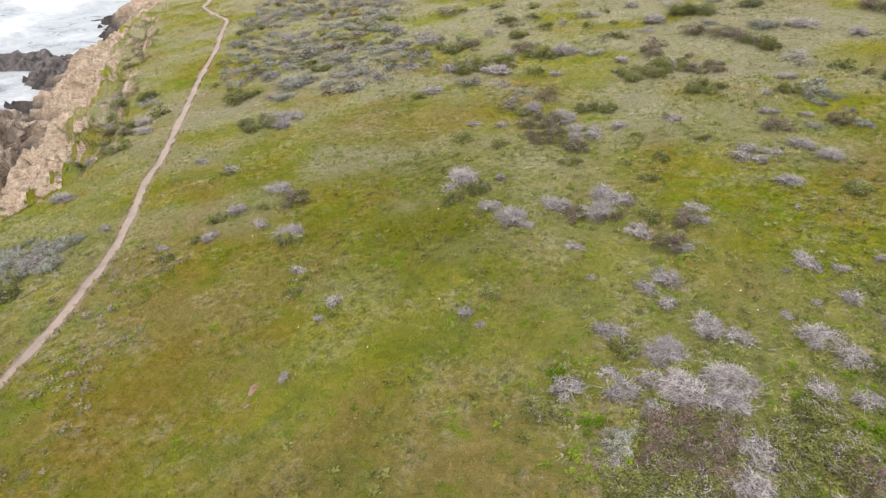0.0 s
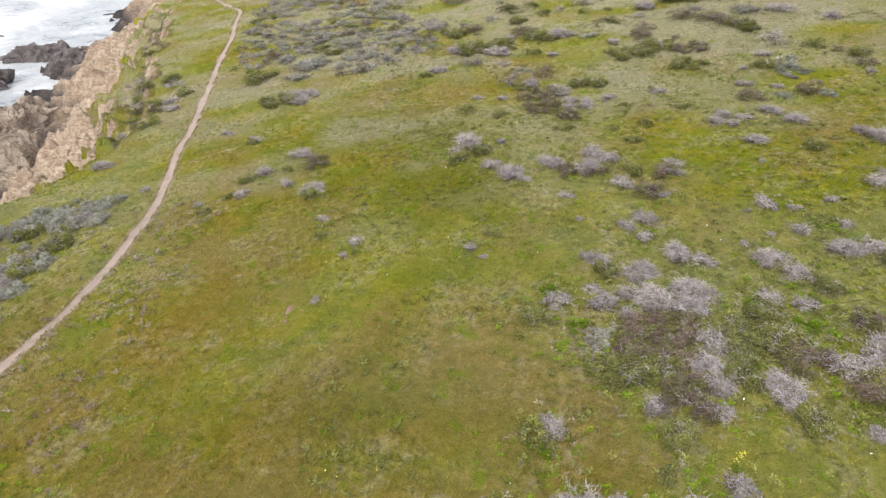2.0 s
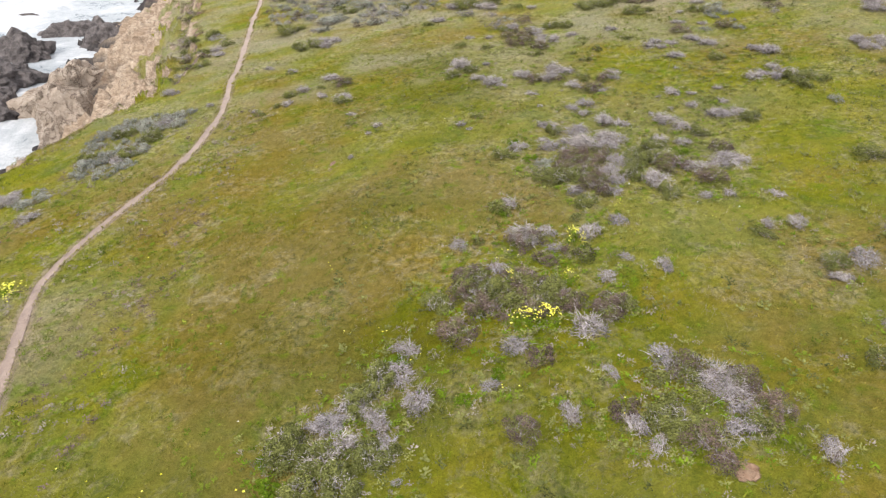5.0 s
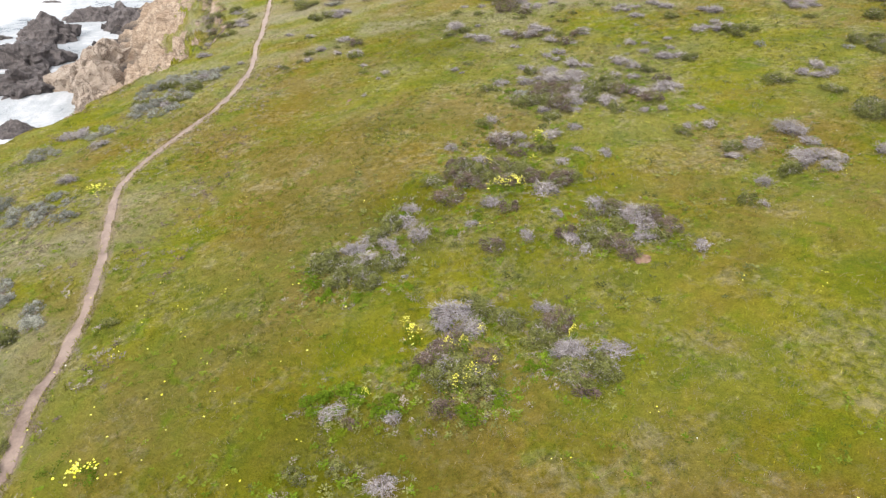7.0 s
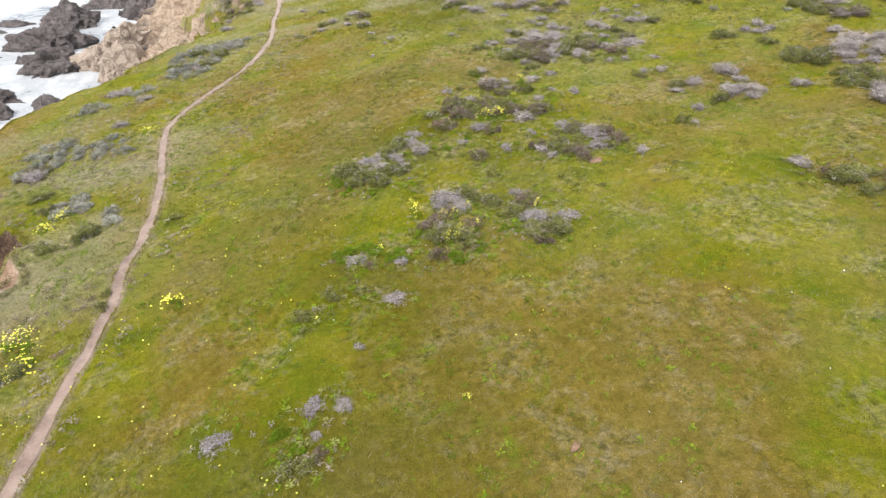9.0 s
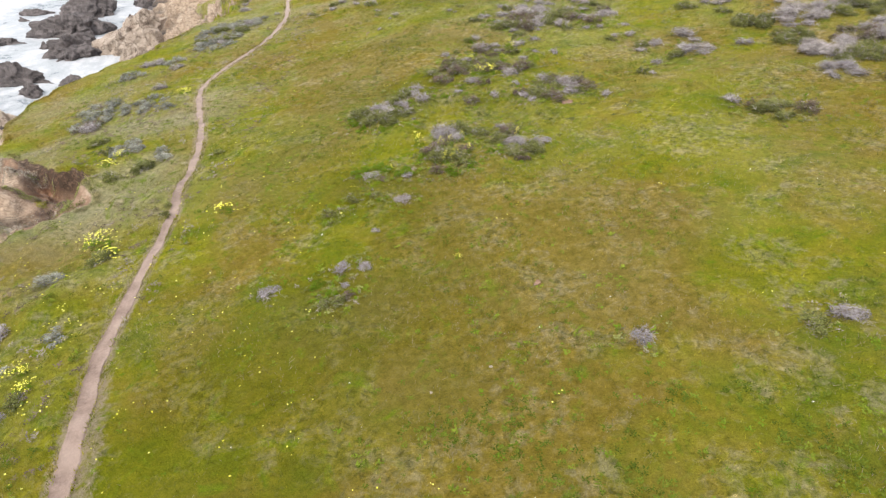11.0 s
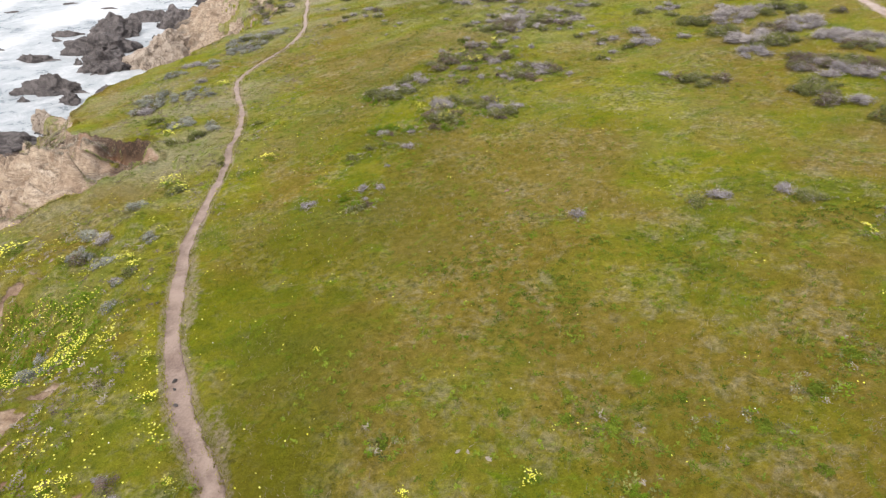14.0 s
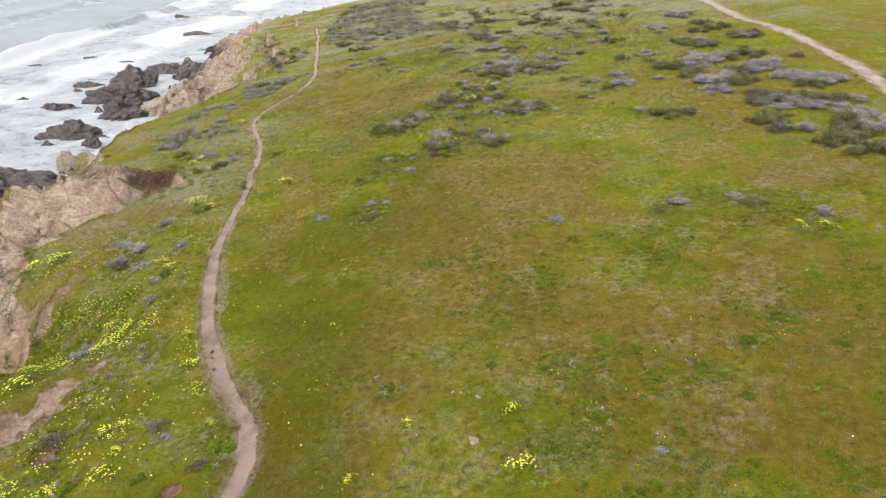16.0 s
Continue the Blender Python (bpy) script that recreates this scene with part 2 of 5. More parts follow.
# ---- materials ----
def material(name, rough=0.9):
    m = bpy.data.materials.new(name)
    m.use_nodes = True
    b = m.node_tree.nodes["Principled BSDF"]
    b.inputs["Roughness"].default_value = rough
    b.inputs["Specular IOR Level"].default_value = 0.08
    return m, m.node_tree.nodes, m.node_tree.links, b


def noise_at(n, l, scale, detail=4, rough=0.6, vec=None, warp=0.0):
    t = n.new("ShaderNodeTexNoise")
    t.inputs["Scale"].default_value, t.inputs["Detail"].default_value = scale, detail
    t.inputs["Roughness"].default_value, t.inputs["Distortion"].default_value = rough, warp
    if vec:
        l.new(vec, t.inputs["Vector"])
    return t.outputs["Fac"]


def ramp(n, l, fac, stops, interp="LINEAR"):
    r = n.new("ShaderNodeValToRGB")
    r.color_ramp.interpolation = interp
    e = r.color_ramp.elements
    while len(e) < len(stops):
        e.new(0.5)
    for k, (p, c) in zip(e, stops):
        k.position = p
        k.color = (*c, 1) if len(c) == 3 else c
    l.new(fac, r.inputs[0])
    return r.outputs["Color"]


def mix(n, l, fac, a, b, kind="MIX"):
    m = n.new("ShaderNodeMix")
    m.data_type, m.blend_type = "RGBA", kind
    for socket, v in (("Factor", fac), ("A", a), ("B", b)):
        if isinstance(v, (int, float)):
            m.inputs[socket].default_value = v
        elif isinstance(v, tuple):
            m.inputs[socket].default_value = (*v, 1)
        else:
            l.new(v, m.inputs[socket])
    return m.outputs["Result"]


def math_node(n, l, op, a, b=0.0):
    m = n.new("ShaderNodeMath")
    m.operation = op
    for k, v in enumerate((a, b)):
        if isinstance(v, (int, float)):
            m.inputs[k].default_value = v
        else:
            l.new(v, m.inputs[k])
    return m.outputs[0]


def bump(n, l, bsdf, height, distance=0.05, strength=0.8):
    b = n.new("ShaderNodeBump")
    b.inputs["Distance"].default_value, b.inputs["Strength"].default_value = distance, strength
    l.new(height, b.inputs["Height"])
    l.new(b.outputs[0], bsdf.inputs["Normal"])


def position(n):
    return n.new("ShaderNodeNewGeometry").outputs["Position"]


def attribute(n, name):
    a = n.new("ShaderNodeAttribute")
    a.attribute_name = name
    return a.outputs["Fac"]


def turf_colour(n, l, pos):
    """The colours of the sward by place: moss green, olive, rusty and dry patches."""
    wide = noise_at(n, l, 0.16, 3, 0.55, pos, 0.4)
    mid = noise_at(n, l, 0.55, 4, 0.6, pos, 0.6)
    fine = noise_at(n, l, 2.6, 4, 0.65, pos)
    dry = attribute(n, "dry")
    green = ramp(n, l, mid, [(0.3, (0.135, 0.170, 0.006)), (0.5, (0.220, 0.225, 0.008)), (0.68, (0.285, 0.260, 0.018))])
    rust = ramp(n, l, fine, [(0.3, (0.175, 0.132, 0.012)), (0.55, (0.250, 0.183, 0.030)), (0.75, (0.300, 0.236, 0.085))])
    v = math_node(n, l, "ADD", math_node(n, l, "MULTIPLY", wide, 0.7), math_node(n, l, "MULTIPLY", mid, 0.3))
    v = math_node(n, l, "ADD", v, dry)
    c = mix(n, l, ramp(n, l, v, [(0.46, (0, 0, 0)), (0.62, (0.95, 0.95, 0.95))]), green, rust)
    rough = ramp(n, l, noise_at(n, l, 0.42, 5, 0.6, pos, 0.6), [(0.45, (0, 0, 0)), (0.60, (1, 1, 1))])
    pale = noise_at(n, l, 1.9, 8, 0.80, pos, 0.5)
    pale = math_node(n, l, "ADD", pale, math_node(n, l, "MULTIPLY", math_node(n, l, "SUBTRACT", rough, 0.5), 0.13))
    c = mix(n, l, ramp(n, l, pale, [(0.50, (0, 0, 0)), (0.68, (0.60, 0.60, 0.60))]), c, (0.340, 0.292, 0.190))
    c = mix(n, l, math_node(n, l, "MULTIPLY", attribute(n, "moss"), 0.68), c, (0.122, 0.122, 0.004))
    # straw colour, which also greys the far sward in place of haze
    c = mix(n, l, attribute(n, "straw"), c, (0.340, 0.308, 0.212))
    lush = noise_at(n, l, 0.9, 4, 0.6, pos, 1.2)
    c = mix(n, l, ramp(n, l, lush, [(0.57, (0, 0, 0)), (0.72, (0.8, 0.8, 0.8))]), c, (0.150, 0.215, 0.008))
    tuft = noise_at(n, l, 4.5, 4, 0.65, pos, 0.7)
    # random mottling, which also paints the light and dark of small lumps
    shade = ramp(n, l, tuft, [(0.28, (0.42, 0.47, 0.40)), (0.48, (0.98, 0.98, 0.95)), (0.72, (1.50, 1.44, 1.50))])
    calm = ramp(n, l, tuft, [(0.28, (0.78, 0.80, 0.76)), (0.72, (1.16, 1.14, 1.14))])
    return mix(n, l, 1.0, c, mix(n, l, rough, calm, shade), "MULTIPLY")


def earth_colour(n, l, pos):
    """Sandy weathered rock with rust and grey streaks."""
    a = noise_at(n, l, 0.5, 6, 0.65, pos, 0.8)
    b = noise_at(n, l, 3.2, 5, 0.7, pos, 0.3)
    c = ramp(n, l, a, [(0.26, (0.165, 0.115, 0.083)), (0.38, (0.31, 0.232, 0.166)), (0.56, (0.43, 0.342, 0.255)), (0.76, (0.53, 0.452, 0.362))])
    c = mix(n, l, ramp(n, l, b, [(0.35, (0.55, 0.55, 0.55)), (0.6, (0, 0, 0))]), c, (0.17, 0.112, 0.078))
    tilt = n.new("ShaderNodeMapping")
    tilt.inputs["Rotation"].default_value = (radians(22), radians(-14), radians(30))
    tilt.inputs["Scale"].default_value = (0.4, 0.8, 1.9)
    l.new(pos, tilt.inputs["Vector"])
    beds = noise_at(n, l, 1.0, 5, 0.65, tilt.outputs["Vector"], 1.6)
    c = mix(n, l, ramp(n, l, beds, [(0.34, (0.42, 0.42, 0.42)), (0.44, (0, 0, 0))]), c, (0.135, 0.095, 0.070))
    c = mix(n, l, ramp(n, l, beds, [(0.56, (0, 0, 0)), (0.72, (0.4, 0.4, 0.4))]), c, (0.56, 0.49, 0.41))
    # dark lines paint crevices into the colour of the rock
    seam = math_node(n, l, "ABSOLUTE", math_node(n, l, "SUBTRACT", noise_at(n, l, 0.9, 7, 0.68, tilt.outputs["Vector"], 0.9), 0.5))
    c = mix(n, l, ramp(n, l, seam, [(0.0, (0.65, 0.65, 0.65)), (0.03, (0, 0, 0))]), c, (0.115, 0.080, 0.060))
    d = noise_at(n, l, 9.0, 5, 0.75, pos, 0.2)
    return mix(n, l, 1.0, c, ramp(n, l, d, [(0.3, (0.78, 0.76, 0.74)), (0.65, (1.12, 1.12, 1.12))]), "MULTIPLY")


def make_ground():
    m, n, l, b = material("turf_and_sandstone", 0.95)
    pos = position(n)
    turf = turf_colour(n, l, pos)
    earth = earth_colour(n, l, pos)
    red = attribute(n, "red")
    blotch = noise_at(n, l, 1.1, 6, 0.7, pos, 1.0)
    crumb = noise_at(n, l, 6.0, 5, 0.7, pos, 0.4)
    soil = ramp(n, l, crumb, [(0.3, (0.090, 0.047, 0.028)), (0.5, (0.180, 0.096, 0.058)), (0.72, (0.30, 0.185, 0.120))])
    redness = math_node(n, l, "MULTIPLY", red, ramp(n, l, blotch, [(0.34, (0.6, 0.6, 0.6)), (0.5, (1, 1, 1))]))
    earth = mix(n, l, redness, earth, soil)
    humus_shade = math_node(n, l, "MULTIPLY", attribute(n, "humus_shade"), ramp(n, l, crumb, [(0.36, (0.2, 0.2, 0.2)), (0.5, (1, 1, 1))]))
    earth = mix(n, l, humus_shade, earth, (0.062, 0.042, 0.030))
    blades = noise_at(n, l, 28, 4, 0.75, pos, 0.5)
    turf = mix(n, l, 1.0, turf, ramp(n, l, blades, [(0.25, (0.6, 0.6, 0.58)), (0.5, (0.97, 0.97, 0.97)), (0.75, (1.3, 1.28, 1.25))]), "MULTIPLY")
    worn = math_node(n, l, "ADD", attribute(n, "trodden"), math_node(n, l, "MULTIPLY", math_node(n, l, "SUBTRACT", noise_at(n, l, 7.0, 6, 0.75, pos, 0.4), 0.5), 1.3))
    turf = mix(n, l, ramp(n, l, worn, [(0.42, (0, 0, 0)), (0.75, (0.8, 0.8, 0.8))]), turf, ramp(n, l, crumb, [(0.3, (0.300, 0.228, 0.160)), (0.7, (0.450, 0.355, 0.265))]))
    edge = noise_at(n, l, 2.2, 5, 0.7, pos, 0.5)
    bare = math_node(n, l, "ADD", attribute(n, "bare"), math_node(n, l, "MULTIPLY", math_node(n, l, "SUBTRACT", edge, 0.5), 0.9))
    sel = ramp(n, l, bare, [(0.44, (0, 0, 0)), (0.58, (1, 1, 1))])
    wet = attribute(n, "wet")
    earth = mix(n, l, wet, earth, ramp(n, l, edge, [(0.3, (0.022, 0.020, 0.022)), (0.7, (0.075, 0.066, 0.062))]))
    l.new(mix(n, l, sel, turf, earth), b.inputs["Base Color"])
    seam = math_node(n, l, "ABSOLUTE", math_node(n, l, "SUBTRACT", noise_at(n, l, 0.75, 5, 0.6, pos, 1.5), 0.5))
    crack = ramp(n, l, seam, [(0.0, (0, 0, 0)), (0.035, (1, 1, 1))])
    rock_h = math_node(n, l, "ADD", math_node(n, l, "MULTIPLY", crack, 0.3), math_node(n, l, "MULTIPLY", noise_at(n, l, 1.8, 6, 0.6, pos, 0.6), 2.2))
    turf_h = math_node(n, l, "ADD", math_node(n, l, "MULTIPLY", blades, 0.5), noise_at(n, l, 6, 6, 0.7, pos, 0.4))
    h = mix(n, l, sel, turf_h, math_node(n, l, "MULTIPLY", rock_h, 0.28))
    bump(n, l, b, h, 0.2, 1.0)
    return m


def make_soil(name, gain):
    m, n, l, b = material(name, 0.95)
    pos = position(n)
    a = noise_at(n, l, 1.3, 5, 0.65, pos, 0.5)
    f = noise_at(n, l, 14, 5, 0.7, pos)
    c = ramp(n, l, a, [(0.3, (0.165, 0.120, 0.098)), (0.5, (0.235, 0.178, 0.148)), (0.7, (0.31, 0.245, 0.205))])
    c = mix(n, l, 1.0, c, ramp(n, l, f, [(0.3, (0.7, 0.7, 0.7)), (0.7, (1.2, 1.2, 1.2))]), "MULTIPLY")
    worn = noise_at(n, l, 0.6, 4, 0.6, pos, 0.8)
    c = mix(n, l, ramp(n, l, worn, [(0.42, (0, 0, 0)), (0.66, (0.6, 0.6, 0.6))]), c, (0.37, 0.295, 0.245))
    c = mix(n, l, 1.0, c, gain, "MULTIPLY")
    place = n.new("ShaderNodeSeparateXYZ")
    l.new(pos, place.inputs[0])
    # the soil pales along y towards the far end
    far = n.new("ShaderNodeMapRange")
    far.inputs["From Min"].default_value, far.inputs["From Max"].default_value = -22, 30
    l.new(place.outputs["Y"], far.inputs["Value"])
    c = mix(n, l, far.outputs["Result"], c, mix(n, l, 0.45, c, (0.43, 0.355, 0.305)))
    l.new(c, b.inputs["Base Color"])
    bump(n, l, b, f, 0.04, 0.8)
    return m


def make_dark_rock(name, low, high, tan):
    m, n, l, b = material(name, 0.75)
    pos = position(n)
    a = noise_at(n, l, 0.9, 6, 0.7, pos, 0.8)
    f = noise_at(n, l, 5, 6, 0.75, pos, 0.5)
    c = ramp(n, l, a, [(0.3, low), (0.7, high)])
    if tan:
        c = mix(n, l, ramp(n, l, f, [(0.45, (0, 0, 0)), (0.7, (0.6, 0.6, 0.6))]), c, tan)
        seam = math_node(n, l, "ABSOLUTE", math_node(n, l, "SUBTRACT", noise_at(n, l, 0.55, 6, 0.6, pos, 1.2), 0.5))
        c = mix(n, l, ramp(n, l, seam, [(0.0, (0.85, 0.85, 0.85)), (0.028, (0, 0, 0))]), c, (0.13, 0.09, 0.07))
    l.new(c, b.inputs["Base Color"])
    bump(n, l, b, math_node(n, l, "ADD", a, f), 0.35, 1.0)
    return m


def make_sea():
    m, n, l, b = material("grey_blue_sea_and_foam", 0.25)
    pos = position(n)
    foam = attribute(n, "foam")
    a = noise_at(n, l, 0.10, 7, 0.62, pos, 1.6)
    f = noise_at(n, l, 0.6, 7, 0.7, pos, 1.2)
    v = math_node(n, l, "ADD", math_node(n, l, "MULTIPLY", a, 0.7), math_node(n, l, "MULTIPLY", f, 0.45))
    v = math_node(n, l, "ADD", v, foam)
    cover = ramp(n, l, v, [(0.60, (0, 0, 0)), (0.84, (1, 1, 1))])
    water = ramp(n, l, noise_at(n, l, 0.05, 4, 0.6, pos), [(0.3, (0.23, 0.255, 0.275)), (0.7, (0.33, 0.355, 0.37))])
    l.new(mix(n, l, cover, water, (0.57, 0.575, 0.585)), b.inputs["Base Color"])
    l.new(ramp(n, l, cover, [(0, (0.2, 0.2, 0.2)), (1, (0.9, 0.9, 0.9))]), b.inputs["Roughness"])
    bump(n, l, b, math_node(n, l, "ADD", f, noise_at(n, l, 2.5, 5, 0.65, pos, 0.5)), 0.35, 0.7)
    return m


GROUND, WATER = make_ground(), make_sea()
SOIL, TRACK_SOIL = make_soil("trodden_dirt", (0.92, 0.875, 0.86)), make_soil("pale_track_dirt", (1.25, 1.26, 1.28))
DARK_ROCK = make_dark_rock("wet_dark_rock", (0.052, 0.046, 0.046), (0.255, 0.222, 0.212), None)
TAN_ROCK = make_dark_rock("tan_sandstone", (0.40, 0.315, 0.245), (0.60, 0.505, 0.415), (0.36, 0.275, 0.215))


# ---- ground, cliff, sea ----
def spread(*runs):
    """Grid lines: (from, to, step) after one another."""
    return np.unique(np.concatenate([np.arange(a, b, s) for a, b, s in runs]).round(4))


def build_land():
    gx = spread((-70, -46, 0.6), (-46, -28, 0.24), (-28, -17, 0.13), (-17, 26, 0.24), (26, 40, 0.5), (40, 100, 3), (100, 900, 50))
    gy = spread((-700, -100, 40), (-100, -48, 2), (-48, -38, 0.5), (-38, -15, 0.25), (-15, 1, 0.13), (1, 50, 0.25), (50, 90, 0.4), (90, 150, 1.2), (150, 330, 6))
    X, Y = np.meshgrid(gx, gy)
    x, y = X.ravel(), Y.ravel()
    z = land(x, y)
    trodden = np.zeros(len(x))
    for line, half in ((PATH, PATH_HALF), (ROAD, ROAD_HALF)):
        gap = path_gap(x, y, line, half)
        z -= 0.09 * (1 - smooth(-0.1, 0.28, gap))
        trodden = np.maximum(trodden, 0.8 * (1 - smooth(0.0, 0.42, gap)))
    for strip in TREADS:
        trodden = np.maximum(trodden, 0.62 * (1 - smooth(0.0, 0.45, strip_gap(x, y, *strip))))
    d = off_edge(x, y)
    bare = smooth(-0.25, 0.35, d) - 0.55 * smooth(0.5, 3, d) * smooth(0.52, 0.66, fbm(x * 0.22, y * 0.22, 3, 61)) * (1 - smooth(8, 11, d))
    bare = bare - 0.72 * smooth(0.0, 0.8, d) * (1 - smooth(2.5, 7.0, d)) * smooth(18, 30, y) * smooth(0.30, 0.54, fbm(x * 0.35, y * 0.35, 5, 63))
    bare = bare - 0.8 * smooth(0.7, 1.1, d) * smooth(-13, -10, y) * (1 - smooth(-6.6, -5.8, y)) * smooth(-22, -20, x) * smooth(0.42, 0.6, fbm(x * 0.8, y * 0.8, 4, 65))
    for px, py, r in BARE:
        bare = np.maximum(bare, 0.95 * (1 - smooth(0.5, 1.1, np.hypot(x - px, y - py) / r + 1.1 * (fbm(x * 1.7, y * 1.7, 3, 255) - 0.5))))
    for strip in SCARS:
        gap = strip_gap(x, y, *strip) + 1.5 * (fbm(x * 1.1, y * 1.1, 5, 251) - 0.5) + 0.7 * smooth(0.5, 0.75, fbm(x * 1.6, y * 1.6, 3, 253))
        bare = np.maximum(bare, 0.95 * (1 - smooth(-0.45, 0.35, gap)))
        z -= 0.35 * (1 - smooth(-0.3, 0.05, gap))
    patchy = fbm(x * 0.5, y * 0.5, 4, 71)
    red = 0.7 * (1 - smooth(0.2, 1.0, np.abs(d - 0.5))) * smooth(0.46, 0.62, patchy)
    red = np.maximum(red, smooth(-11.5, -8.5, y) * (1 - smooth(-2.2, -0.6, y + 0.5 * (x + 22))) * smooth(-23.2, -22, x) * smooth(0.0, 0.15, d) * (1 - smooth(2.0, 4.2, d)) * (0.55 + 0.45 * smooth(0.35, 0.6, patchy)))
    # dark topsoil along the rim, which also paints the shade of an undercut
    humus_shade = (1 - smooth(0.3, 0.8, np.abs(d - 0.25) / 0.55)) * np.maximum(0.8 * smooth(0.56, 0.66, fbm(x * 0.5, y * 0.5, 3, 73)), smooth(-7.2, -6.4, y) * (1 - smooth(-2.4, -1, y)))
    for ax, ay, bx, by, r in SCARS:
        gap = strip_gap(x, y, ax, ay, bx, by, r)
        red = np.maximum(red, (0.8 if r < 0.5 else 0.35) * (gap < 1.2))
        humus_shade = np.maximum(humus_shade, 0.9 * (1 - smooth(0.0, 0.3, np.abs(gap - 0.12))) * smooth(0.5, 0.62, fbm(x * 0.9, y * 0.9, 3, 75)))
    for px, py, r in BARE:
        red = np.maximum(red, 0.7 * (np.hypot(x - px, y - py) < 1.6 * r))
    wet = 1 - smooth(SEA + 1.0, SEA + 3.2, z + 1.6 * (fbm(x * 0.5, y * 0.5, 3, 81) - 0.5))
    nx, ny = len(gx), len(gy)
    i = (np.arange(ny - 1)[:, None] * nx + np.arange(nx - 1)[None, :]).ravel()
    quads = np.stack([i, i + 1, i + nx + 1, i + nx], -1)
    centre = d[quads].mean(1)
    keep = z[quads].max(1) > SEA - 2.5
    verts = np.stack([x, y, z], -1)
    fields = {"bare": bare, "red": red, "humus_shade": humus_shade, "wet": wet, "trodden": trodden, **sward(x, y)}
    for name, sel, label in (("ground", centre < 0.2, "coastal meadow of moss green and rusty grass"),
                             ("cliff", (centre >= 0.2) & keep, "crumbling tan sandstone sea cliff with gullies")):
        q = quads[sel]
        used, inv = np.unique(q, return_inverse=True)
        me = bpy.data.meshes.new(name)
        me.from_pydata(verts[used], [], inv.reshape(-1, 4))
        me.materials.append(GROUND)
        me.polygons.foreach_set("use_smooth", np.ones(len(me.polygons), bool))
        for key, v in fields.items():
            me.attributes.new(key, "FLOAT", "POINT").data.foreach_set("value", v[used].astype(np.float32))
        me.update()
        tagged(new(name, me), label, "ground" if name == "ground" else "cliff", kind="structure")


build_land()


def build_track(name, line, half, soil, label, wheel=0.0):
    """A trodden strip that lies in its groove in the turf."""
    t = np.gradient(line, axis=0)
    t /= np.linalg.norm(t, axis=1)[:, None]
    side = np.stack([-t[:, 1], t[:, 0]], -1)
    s = np.arange(len(line)) * 0.2
    cols = np.linspace(-1, 1, 11)
    verts = []
    for c in cols:
        wob = 1.04 + 0.75 * (fbm(s * 0.8, s * 0 + np.sign(c) * 9, 5, 101) - 0.5) + 0.45 * (fbm(s * 2.3, s * 0 + np.sign(c) * 5, 3, 103) - 0.5)
        p = line + side * (half * wob * c)[:, None]
        z = land(p[:, 0], p[:, 1]) - 0.035 - 0.035 * (1 - c * c) + 0.03 * (fbm(p[:, 0] * 1.0, p[:, 1] * 1.4, 3, 111) - 0.5)
        if wheel:
            z = z - wheel * np.exp(-((abs(c) - 0.6) / 0.2) ** 2)
        z = z - 0.16 * (abs(c) > 0.99)
        verts.append(np.stack([p[:, 0], p[:, 1], z], -1))
    verts = np.stack(verts, 1).reshape(-1, 3)
    k = len(cols)
    faces = [(a * k + j, a * k + j + 1, (a + 1) * k + j + 1, (a + 1) * k + j) for a in range(len(line) - 1) for j in range(k - 1)]
    tagged(new(name, mesh_from(name, verts, faces, soil)), label, "path" if not wheel else "road", kind="structure")


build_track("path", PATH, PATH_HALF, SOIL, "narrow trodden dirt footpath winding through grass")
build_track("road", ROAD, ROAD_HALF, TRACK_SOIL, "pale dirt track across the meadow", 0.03)


